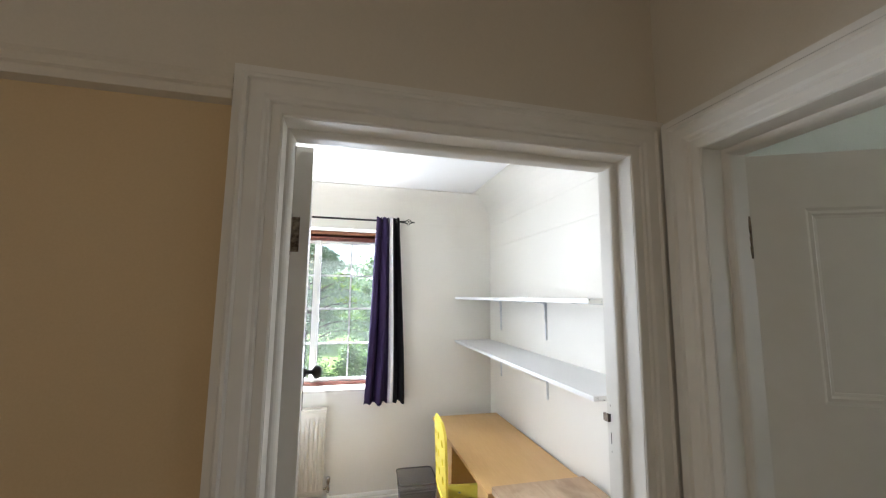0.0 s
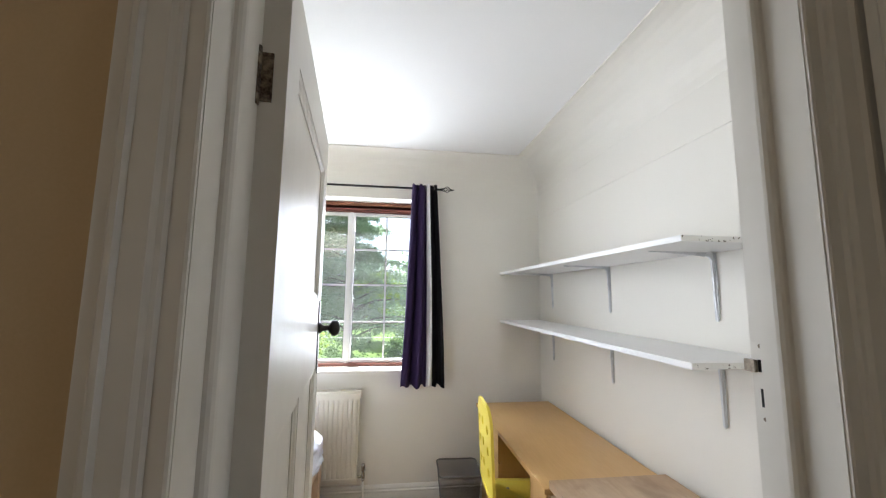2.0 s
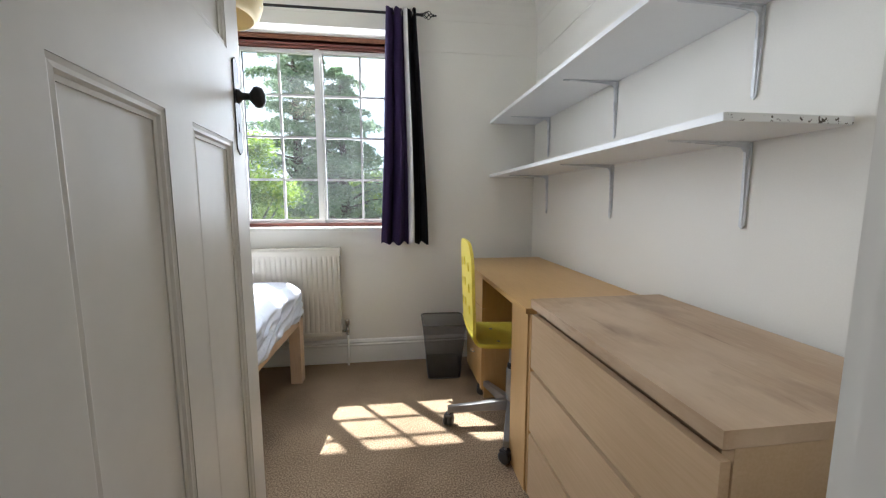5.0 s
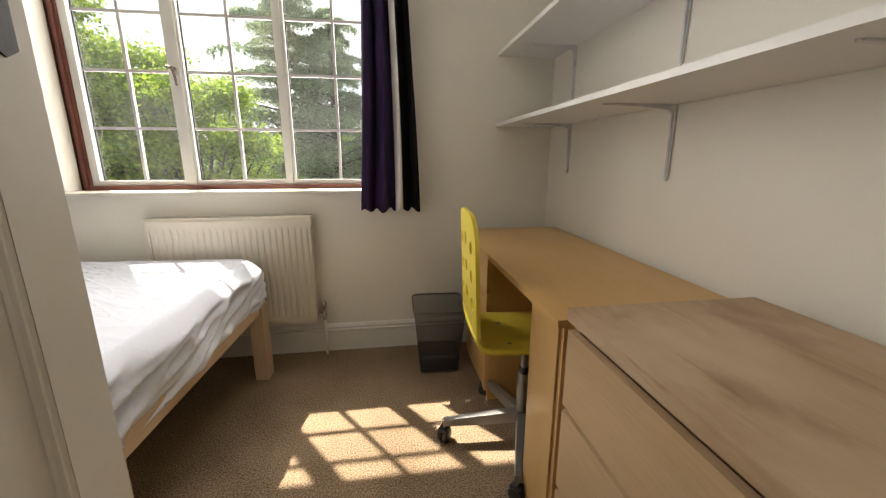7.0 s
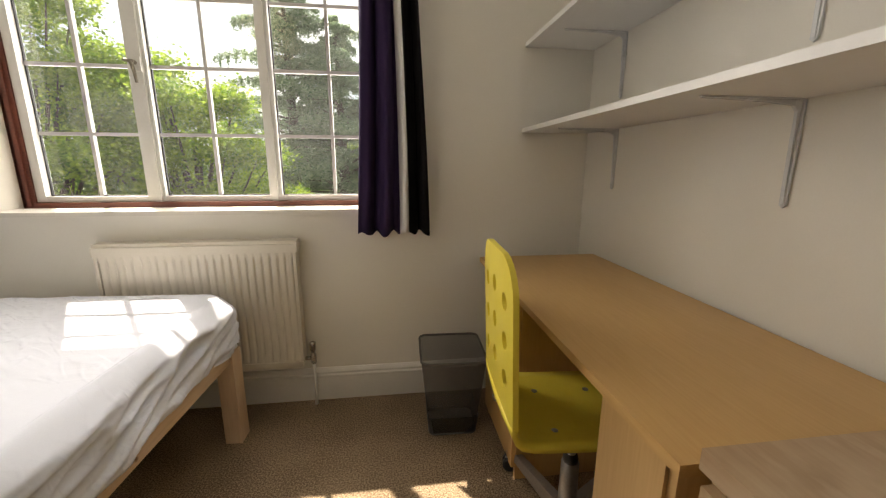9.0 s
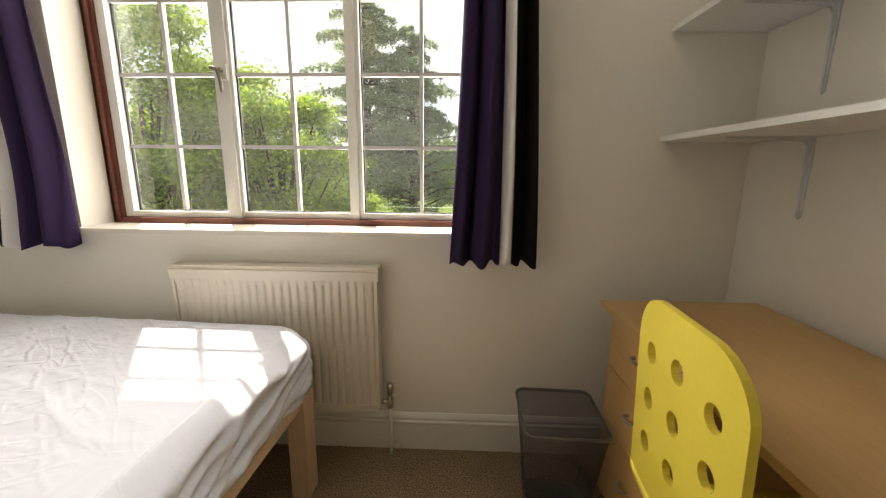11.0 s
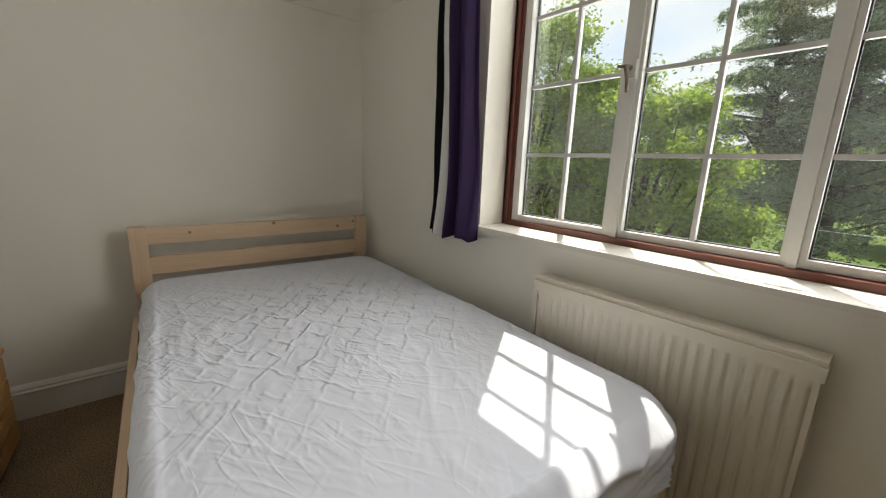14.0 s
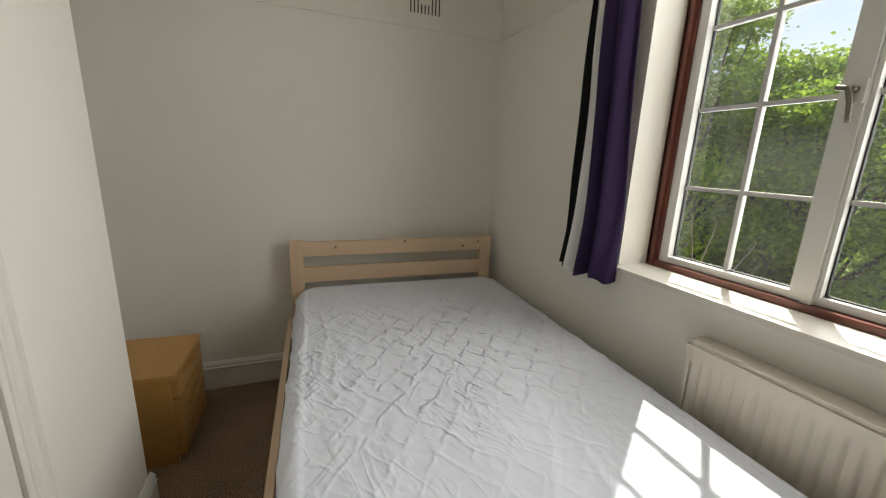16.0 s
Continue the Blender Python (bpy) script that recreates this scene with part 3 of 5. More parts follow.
def door_leaf(w, h, m, name, label, hinge_y, knob=True):
    """One large panel over two tall ones. Hinged at x = 0, thickness from y = 0 to 0.045."""
    d = thing(name, label, "door", m, kind="structure")
    T, s = 0.042, 0.102
    lock0, lock1, top0, bot1, mid = 1.25, 1.455, h - 0.118, 0.21, w / 2
    part("stile", boxes((0, s, 0, T, 0.006, h)), GLOSS, d, bevel=0.002)
    part("stile", boxes((w - s, w, 0, T, 0.006, h)), GLOSS, d, bevel=0.002)
    part("rail", boxes((s, w - s, 0, T, top0, h)), GLOSS, d, bevel=0.0015)
    part("rail", boxes((s, w - s, 0, T, lock0, lock1)), GLOSS, d, bevel=0.0015)
    part("rail", boxes((s, w - s, 0, T, 0.006, bot1)), GLOSS, d, bevel=0.0015)
    part("muntin", boxes((mid - 0.05, mid + 0.05, 0, T, bot1, lock0)), GLOSS, d, bevel=0.0015)
    mould = [(0, 0), (0, -0.001), (-0.006, -0.003), (-0.012, -0.002), (-0.016, -0.006), (-0.022, -0.0075), (-0.022, -0.0105), (0, -0.0105)]
    for x0, x1, z0, z1 in ((s, w - s, lock1, top0), (s, mid - 0.05, bot1, lock0), (mid + 0.05, w - s, bot1, lock0)):
        part("panel", boxes((x0, x1, 0.010, T - 0.010, z0, z1)), GLOSS, d)
        part("moulding", surround(x0, x1, z1, mould, pose(0, 0, 0), z0, True), GLOSS, d)
        part("moulding", surround(x0, x1, z1, [(u, -v) for u, v in mould], pose(0, T, 0), z0, True), GLOSS, d)
    for z in (0.25, 1.788):
        hg = part("hinge", lathe([(0.006, z - 0.045), (0.007, z - 0.02), (0.006, z - 0.018), (0.007, z), (0.006, z + 0.002), (0.007, z + 0.02), (0.006, z + 0.045)], 10,
                                 pose(-0.005, hinge_y, 0)), RUSTY, d, "rusty paint-spattered hinge", True)
        part("hinge_leaf", boxes((-0.0025, 0.0, 0.020 if hinge_y else 0.004, T - 0.002 if hinge_y else 0.022, z - 0.038, z + 0.038)), RUSTY, hg)
    if knob:
        kx, kz = w - 0.05, 1.365
        for side in (-1, 1):
            y = 0 if side < 0 else T
            f = pose(kx, y, kz, 90 if side < 0 else -90, 0, 0)
            pl = part("door_plate", prism([(kx + 0.022 * a, kz - 0.025 + 0.115 * b) for a, b in ((-1, -0.9), (0, -1), (1, -0.9), (1, 0.9), (0, 1), (-1, 0.9))],
                                          y - 0.003 if side < 0 else y, y if side < 0 else y + 0.003, "y"), BLACKMETAL, d, "black iron door plate", bevel=0.001)
            part("door_knob", lathe([(0.017, 0.003), (0.016, 0.008), (0.009, 0.014), (0.008, 0.030), (0.014, 0.034), (0.024, 0.042), (0.026, 0.050), (0.022, 0.060), (0.010, 0.066)],
                                    20, f), BLACKMETAL, pl, "black door knob", True)
            part("keyhole", boxes((kx - 0.003, kx + 0.003, y - 0.0036 if side < 0 else y + 0.003, y - 0.003 if side < 0 else y + 0.0036, kz - 0.085, kz - 0.065)), SLOT, pl)
    part("latch_plate", boxes((w, w + 0.0015, 0.008, 0.03, 1.30, 1.44)), BRASS, d)
    return d


frame_1 = door_lining(0.097, 0.858, 1.990, LN, 1.077, Matrix.Identity(4), "door_frame_1", "cream gloss bedroom door frame with worn paint")
part("jamb_lining", boxes((0.074, 0.1015, 1.0775, 1.104, 0, 1.985)), GLOSS, frame_1, bevel=0.002)
strike = part("strike_plate", boxes((0.8512, 0.8530, 1.0510, 1.0730, 1.298, 1.408)), GLOSS, frame_1, "painted-over strike plate", bevel=0.0006)
part("latch_hole", boxes((0.8506, 0.8512, 1.0550, 1.0660, 1.364, 1.382)), SLOT, strike)
part("bolt_hole", boxes((0.8506, 0.8512, 1.0560, 1.0645, 1.314, 1.340)), SLOT, strike)
part("latch_lip", boxes((0.8455, 0.8506, 1.0670, 1.0840, 1.363, 1.381)), BRASS, strike, bevel=0.002)
part("screw", lathe([(0.003, 0), (0.003, 0.0008)], 8, pose(0.8512, 1.0610, 1.402, 0, -90, 0)), BRASS, strike)
part("screw", lathe([(0.003, 0), (0.003, 0.0008)], 8, pose(0.8512, 1.0610, 1.297, 0, -90, 0)), BRASS, strike)
door_leaf(0.768, 1.987, pose(0.140, 1.107, 0, 0, 0, 95.0), "door_1", "white gloss panelled bedroom door standing open", 0.042)
door_lining(-0.853, -0.087, 1.975, 0, 0.108, pose(LE, 0, 0, 0, 0, -90), "door_frame_2", "cream gloss door frame of the next room")
door_leaf(0.745, 1.966, pose(1.052, 0.850, 0, 0, 0, -26.0), "door_2", "white gloss panelled door standing ajar", 0.0)

# built-in cupboard beside the bed
cup = thing("cupboard_door", "white gloss built-in cupboard door, closed", "door", Matrix.Identity(4), kind="structure")
part("door_panel", boxes((CX0 + 0.004, CX1 - 0.004, BY - 0.04, BY - 0.004, 0.01, 1.995)), GLOSS, cup, bevel=0.002)
part("architrave", surround(CX0, CX1, 2.0, [(u * 0.75, -w * 0.8) for u, w in ARCH], pose(0, BY, 0)), GLOSS, cup)

# ---- window ----
win = thing("window_1", "white-barred window in a mahogany-stained frame", "window", Matrix.Identity(4), kind="structure")
FY0, FY1 = 3.582, 3.66
part("window_frame", boxes((-1.083, -1.035, FY0, FY1 + 0.02, 0.94, 2.17)), REDWOOD, win, "mahogany-stained timber frame", bevel=0.004)
part("window_frame", boxes((0.535, 0.583, FY0, FY1 + 0.02, 0.94, 2.17)), REDWOOD, win, "mahogany-stained timber frame", bevel=0.004)
part("window_frame", boxes((-1.035, 0.535, FY0, FY1 + 0.02, 2.118, 2.17)), REDWOOD, win, "mahogany-stained timber frame", bevel=0.004)
part("window_frame", boxes((-1.035, 0.535, FY0 - 0.012, FY1 + 0.02, 0.94, 0.962)), REDWOOD, win, "mahogany-stained timber frame", bevel=0.004)
part("window_frame", boxes((-1.060, -1.047, FY0 - 0.010, FY0, 0.95, 2.165)), REDWOOD, win, bevel=0.003)
part("window_frame", boxes((-1.047, 0.55, FY0 - 0.010, FY0, 2.135, 2.148)), REDWOOD, win, bevel=0.003)
part("window_sill", boxes((WX0, WX1, YW - 0.034, FY0 - 0.014, WZ0 - 0.014, WZ0 + 0.004)), GLOSS, win, "white painted window sill", bevel=0.003)
LIGHTS = ((-1.035, -0.5445, True, 0.037, 0.034), (-0.5195, -0.0315, False, 0.0125, 0.0155), (-0.0065, 0.535, False, 0.0165, 0.034))
Z0, Z1 = 0.962, 2.118
for l, r, opening, wl, wr in LIGHTS:
    yy0, yy1 = (FY0 + 0.008, FY1 - 0.02) if opening else (FY0 + 0.016, FY1 - 0.02)
    cas = part("casement", boxes((l + 0.001, l + wl, yy0, yy1, Z0 + 0.002, Z1 - 0.002)), ALU, win, "white casement", bevel=0.003)
    part("stile", boxes((r - wr, r - 0.001, yy0, yy1, Z0 + 0.002, Z1 - 0.002)), ALU, cas, bevel=0.003)
    part("rail", boxes((l + wl, r - wr, yy0 + 0.001, yy1, Z0 + 0.002, Z0 + 0.026)), ALU, cas, bevel=0.003)
    part("rail", boxes((l + wl, r - wr, yy0 + 0.001, yy1, Z1 - 0.026, Z1 - 0.002)), ALU, cas, bevel=0.003)
    g0, g1, h0, h1 = l + wl, r - wr, Z0 + 0.026, Z1 - 0.026
    gy = yy1 - 0.012
    for d in ((g0, g0 + 0.004, gy - 0.006, gy + 0.006, h0, h1), (g1 - 0.004, g1, gy - 0.006, gy + 0.006, h0, h1), (g0 + 0.004, g1 - 0.004, gy - 0.006, gy + 0.006, h0, h0 + 0.004)):
        part("seal", boxes(d), SEAL, cas)
    mid = (g0 + g1) / 2
    zs = [h0, 1.262, 1.548, 1.825, h1]
    part("glazing_bar", boxes((mid - 0.0072, mid + 0.0072, gy - 0.011, gy + 0.010, h0, h1)), BARS, cas, bevel=0.003)
    for z in zs[1:4]:
        part("glazing_bar", boxes((g0, mid - 0.0072, gy - 0.010, gy + 0.0072, z - 0.0072, z + 0.0072)), BARS, cas, bevel=0.003)
        part("glazing_bar", boxes((mid + 0.0072, g1, gy - 0.010, gy + 0.0072, z - 0.0072, z + 0.0072)), BARS, cas, bevel=0.003)
    for x0, x1 in ((g0, mid), (mid, g1)):
        for z0, z1 in zip(zs, zs[1:]):
            p = part("pane", boxes((x0 + 0.001, x1 - 0.001, gy - 0.002, gy + 0.002, z0 + 0.001, z1 - 0.001)), GLASS, cas)
            p.visible_shadow = False
for x in (-0.532, -0.019):
    part("mullion", boxes((x - 0.0125, x + 0.0125, FY0 + 0.004, FY1, Z0, Z1)), ALU, win, "white window mullion", bevel=0.004)
hd = part("window_handle", boxes((-0.548, -0.520, FY0 - 0.006, FY0 + 0.004, 1.520, 1.580)), ALU, win, "casement fastener on a pale plate", bevel=0.002)
part("handle_pivot", lathe([(0.009, 0), (0.009, 0.02), (0.006, 0.026)], 12, pose(-0.540, FY0 - 0.004, 1.555, 90)), PEWTER, hd, "", True)
part("handle_lever", tube([(-0.575, FY0 - 0.022, 1.562), (-0.545, FY0 - 0.026, 1.556), (-0.535, FY0 - 0.03, 1.52), (-0.528, FY0 - 0.034, 1.47)], [0.007, 0.009, 0.007, 0.006], 8), PEWTER, hd, "", True)

# ---- curtains and their rod ----
RY, RZ = 3.352, 2.268
rod = thing("curtain_rod", "black iron curtain rod with cage finials", "curtain rod")
part("rod", tube([(-1.36, RY, RZ), (0.655, RY, RZ)], 0.008, 12), BLACKMETAL, rod, "", True)
for sx, x in ((1, 0.655), (-1, -1.36)):
    fin = part("finial", lathe([(0.011, 0), (0.011, 0.012), (0.006, 0.016)], 12, pose(x, RY, RZ, 0, 90 * sx, 0)), BLACKMETAL, rod, "twisted cage finial", True)
    for k in range(4):
        pts = []
        for i in range(13):
            u = i / 12
            ang = k * math.pi / 2 + u * math.pi
            rr = 0.004 + 0.019 * math.sin(math.pi * u)
            pts.append((x + sx * (0.014 + 0.06 * u), RY + rr * math.cos(ang), RZ + rr * math.sin(ang)))
        part("cage_wire", tube(pts, 0.0026, 6), BLACKMETAL, fin, "", True)
    part("finial_tip", lathe([(0.007, 0), (0.008, 0.006), (0.005, 0.012), (0.005, 0.022), (0.003, 0.026)], 12, pose(x + sx * 0.074, RY, RZ, 0, 90 * sx, 0)), BLACKMETAL, fin, "", True)
for x in (-1.30, 0.60):
    part("rod_bracket", tube([(x, YW, RZ - 0.03), (x, YW - 0.03, RZ - 0.03), (x, RY, RZ - 0.012)], 0.006, 8), BLACKMETAL, rod, "", True)


def curtain(x0t, x1t, x0b, x1b, bands, label, seed, lean, low):
    """Pleated cloth hung from a rod: bands are (name, from, to, material, label) over the width."""
    c = thing("curtain", label, "curtain", group="curtains at the window")
    top = 2.292
    for name, u0, u1, material, tag in bands:
        nu, nz = max(6, int(70 * (u1 - u0))), 60
        bm, rows = bmesh.new(), []
        for j in range(nz + 1):
            v = j / nz
            row = []
            for i in range(nu + 1):
                u = u0 + (u1 - u0) * i / nu
                x = (x0t + (x1t - x0t) * u) * (1 - v) + (x0b + (x1b - x0b) * u) * v
                ph = u * 2 * math.pi * 3.2 + seed
                amp = 0.030 * (0.75 + 0.5 * v)
                y = RY + amp * math.sin(ph + 0.5 * math.sin(3 * v + seed)) + 0.012 * math.sin(2.3 * ph + 4 * v) * v
                y += 0.010 * noise.noise((x * 5, v * 4, seed))
                x += 0.005 * math.sin(ph * 1.0 + 1.3) + lean * v * math.sin(math.pi * v) * 0.5
                z = top - (top - low) * v
                if v > 0.97:
                    z += 0.010 * math.sin(ph * 1.5 + 1) - 0.006
                if v < 0.02:
                    z += 0.006 * math.sin(ph * 2)
                row.append(bm.verts.new((x, y - 0.006, z)))
            rows.append(row)
        for a, b in zip(rows, rows[1:]):
            for i in range(nu):
                bm.faces.new((a[i], b[i], b[i + 1], a[i + 1]))
        o = part(name, bm, material, c, tag, True)
        s = o.modifiers.new("thickness", "SOLIDIFY")
        s.thickness, s.offset = 0.004, 0
    for k in range(5):
        x = x0t + (x1t - x0t) * (k + 0.5) / 5
        ring = [(x, RY + 0.018 * math.cos(a), RZ + 0.018 * math.sin(a)) for a in [2 * math.pi * i / 16 for i in range(16)]]
        part("eyelet", tube(ring, 0.003, 6, closed=True), CHROME, c, "metal curtain eyelet", True)
    return c


curtain(0.446, 0.622, 0.388, 0.694, (("purple_panel", 0, 0.60, PURPLE, "deep purple cotton"), ("white_band", 0.595, 0.70, WHITECLOTH, "white stripe"),
                                     ("black_band", 0.695, 1, BLACKCLOTH, "black cotton edge")), "deep purple curtain with white stripe and black edge", 3.6, 0.02, 0.843)
curtain(-1.325, -1.125, -1.355, -1.055, (("black_band", 0, 0.25, BLACKCLOTH, "black cotton edge"), ("white_band", 0.245, 0.50, WHITECLOTH, "white stripe"),
                                       ("purple_panel", 0.495, 1, PURPLE, "deep purple cotton")), "deep purple curtain bunched beside the window reveal", 0.25, 0.07, 0.884)

# ---- radiator ----
rad = thing("radiator", "cream enamelled ribbed panel radiator under the window", "radiator")
RX0, RX1, RZ0, RZ1, RYF, RYB = -0.680, 0.112, 0.225, 0.805, 3.345, 3.405
bm = bmesh.new()
ribs, cols = 24, []
for i in range(ribs * 8 + 1):
    u = i / (ribs * 8)
    x = RX0 + 0.012 + (RX1 - RX0 - 0.024) * u
    s = 0.5 + 0.5 * math.cos(2 * math.pi * ribs * u)
    flat = min(1, max(0, (s - 0.78) * 7.0))
    cols.append((x, flat))
zs = [RZ0, RZ0 + 0.028, RZ0 + 0.045, RZ1 - 0.075, RZ1 - 0.055, RZ1 - 0.02]
wt = [0, 0, 1, 1, 0, 0]
grid = [[bm.verts.new((x, RYF + 0.010 * f * w, z)) for x, f in cols] for z, w in zip(zs, wt)]
for a, b in zip(grid, grid[1:]):
    for i in range(len(a) - 1):
        bm.faces.new((a[i], a[i + 1], b[i + 1], b[i]))
part("front_panel", bm, RADIATOR, rad, "", True)
part("back_panel", boxes((RX0 + 0.01, RX1 - 0.01, RYF + 0.02, RYB - 0.005, RZ0 + 0.01, RZ1 - 0.03)), RADIATOR, rad, bevel=0.004)
part("top_grille", boxes((RX0 - 0.006, RX1 + 0.006, RYF - 0.004, RYB, RZ1 - 0.044, RZ1 - 0.008)), RADIATOR, rad, bevel=0.004)
part("top_plate", boxes((RX0 - 0.004, RX1 + 0.004, RYF + 0.004, RYB + 0.012, RZ1 - 0.0078, RZ1 + 0.006)), RADIATOR, rad, "thin top plate", bevel=0.003)
part("side_panel", boxes((RX0, RX0 + 0.012, RYF - 0.001, RYB, RZ0 + 0.01, RZ1 - 0.024)), RADIATOR, rad, bevel=0.003)
part("side_panel", boxes((RX1 - 0.012, RX1, RYF - 0.001, RYB, RZ0 + 0.01, RZ1 - 0.024)), RADIATOR, rad, bevel=0.003)
part("bottom_rail", boxes((RX0 + 0.004, RX1 - 0.004, RYF - 0.004, RYF + 0.02, RZ0 - 0.006, RZ0 + 0.022)), RADIATOR, rad, bevel=0.006)
val = part("valve", lathe([(0.010, 0.215), (0.013, 0.225), (0.013, 0.262), (0.009, 0.268), (0.009, 0.28), (0.014, 0.284), (0.015, 0.318), (0.011, 0.324)], 14, pose(0.148, 3.378, 0)), CHROME, rad, "dull metal lockshield valve", True)
part("valve_tail", tube([(0.10, 3.378, 0.243), (0.148, 3.378, 0.243)], 0.009, 10), CHROME, val, "", True)
part("pipe", tube([(0.148, 3.378, 0.0), (0.148, 3.378, 0.22)], 0.0075, 10), SKIRT, rad, "white painted pipe", True)
for x in (-0.55, -0.02):
    part("wall_bracket", boxes((x - 0.015, x + 0.015, RYB - 0.006, YW, 0.62, 0.68)), RADIATOR, rad)

# ---- shelves on the right wall ----
def wall_shelf(z, y0, label):
    s = thing("wall_shelf", label, "shelf", group="shelves above the desk")
    part("board", boxes((1.128, 1.447, y0 + 0.002, 3.425, z - 0.018, z)), SHELF, s, bevel=0.0015)
    part("end_edge", boxes((1.129, 1.446, y0, y0 + 0.002, z - 0.017, z - 0.001)), CHIPPED, s, "chipped dark-speckled board end")
    for y in (1.775, 2.45, 3.18):
        b = part("bracket", prism([(1.449, z - 0.018), (1.196, z - 0.018), (1.196, z - 0.0215), (1.36, z - 0.028), (1.424, z - 0.034), (1.435, z - 0.046), (1.440, z - 0.16),
                                   (1.442, z - 0.252), (1.445, z - 0.260), (1.449, z - 0.260)], y - 0.004, y + 0.004, "y"), BRACKET, s, "white pressed-metal bracket", bevel=0.001)
        part("bracket_flange", prism([(y - 0.010, z - 0.02), (y + 0.010, z - 0.02), (y + 0.011, z - 0.10), (y + 0.008, z - 0.255), (y, z - 0.262), (y - 0.008, z - 0.255), (y - 0.011, z - 0.10)],
                                     1.444, 1.449, "x"), BRACKET, b)
        part("bracket_arm", prism([(1.20, y - 0.006), (1.44, y - 0.011), (1.44, y + 0.011), (1.20, y + 0.006)], z - 0.0225, z - 0.0185, "z"), BRACKET, b)
        for dz in (0.075, 0.245):
            part("screw", lathe([(0.0035, 0), (0.0035, 0.0015), (0.002, 0.002)], 8, pose(1.444, y, z - dz, 0, -90, 0)), STEEL, b)
    return s


wall_shelf(1.296, 1.527, "long white laminate wall shelf with a chipped end")
wall_shelf(1.655, 1.537, "long white laminate wall shelf below the picture rail")

# ---- desk ----
desk = thing("desk", "beech veneer desk with a drawer pedestal", "desk")
KX0, KX1, KY0, KY1, KZ = 0.905, 1.425, 2.045, 3.245, 0.742
part("desktop", boxes((KX0, KX1, KY0, KY1, KZ - 0.020, KZ)), BEECH, desk, bevel=0.002)
part("side_panel", boxes((0.942, 1.40, 2.085, 2.103, 0, KZ - 0.021)), BEECH_Z, desk, bevel=0.001)
part("front_board", boxes((0.936, 0.954, 2.104, 2.285, 0, KZ - 0.021)), BEECH_Z, desk, bevel=0.001)
part("back_panel", boxes((1.385, 1.40, 2.104, 2.80, 0.30, KZ - 0.021)), BEECH, desk)
ped = part("pedestal", boxes((0.955, 1.40, 2.815, 2.833, 0, KZ - 0.021), (0.955, 1.40, 3.205, 3.223, 0, KZ - 0.021), (1.385, 1.40, 2.833, 3.205, 0, KZ - 0.021),
                             (0.955, 1.385, 2.833, 3.205, 0.03, 0.046)), BEECH_Z, desk, "beech drawer pedestal", bevel=0.001)
for z0, z1 in ((0.525, 0.712), (0.335, 0.521), (0.05, 0.331)):
    dr = part("drawer", boxes((0.940, 0.957, 2.818, 3.220, z0, z1), (0.957, 1.37, 2.84, 3.20, z0 + 0.02, z1 - 0.03)), BEECH, ped, "beech drawer front", bevel=0.0015)
    hb = bmesh.new()
    hz = (z0 + z1) / 2 + 0.015
    tube([(0.940, 2.999, hz), (0.927, 2.999, hz), (0.923, 3.005, hz), (0.923, 3.033, hz), (0.927, 3.039, hz), (0.940, 3.039, hz)], 0.004, 8, hb)
    part("handle", hb, STEEL, desk, "small grey metal handle", True)

# ---- chest of drawers ----
chest = thing("chest_of_drawers", "birch veneer chest of three deep drawers with a worn top", "chest of drawers")
HX0, HX1, HY0, HY1, HZ = 0.918, 1.402, 1.255, 2.03, 0.78
part("top", boxes((HX0, HX1, HY0, HY1, HZ - 0.030, HZ)), CHEST_TOP, chest, "scuffed and faded veneer top", bevel=0.0015)
part("side_panel", boxes((HX0 + 0.022, HX1 - 0.002, HY0 + 0.001, HY0 + 0.022, 0, HZ - 0.031)), CHEST, chest, bevel=0.001)
part("side_panel", boxes((HX0 + 0.022, HX1 - 0.002, HY1 - 0.022, HY1 - 0.001, 0, HZ - 0.031)), CHEST, chest, bevel=0.001)
part("back_panel", boxes((HX1 - 0.010, HX1 - 0.003, HY0 + 0.023, HY1 - 0.023, 0.02, HZ - 0.031)), CHEST, chest)
part("carcass", boxes((HX0 + 0.045, HX1 - 0.012, HY0 + 0.023, HY1 - 0.023, 0.03, HZ - 0.032)), GAP_SHADE, chest, "wooden carcass behind the drawers, coloured darker for the shade in the gaps")
for z0, z1 in ((0.535, 0.727), (0.302, 0.520), (0.055, 0.287)):
    part("drawer", boxes((HX0 + 0.003, HX0 + 0.021, HY0 + 0.004, HY1 - 0.004, z0, z1), (HX0 + 0.021, HX0 + 0.043, HY0 + 0.03, HY1 - 0.03, z0 + 0.01, z1 - 0.025)), CHEST, chest, "plain birch drawer front", bevel=0.002)

# ---- swivel chair ----
chair = thing("swivel_chair", "yellow lacquered swivel chair with round holes in its back", "chair", pose(1.032, 2.565, 0, 0, 0, -3.5))


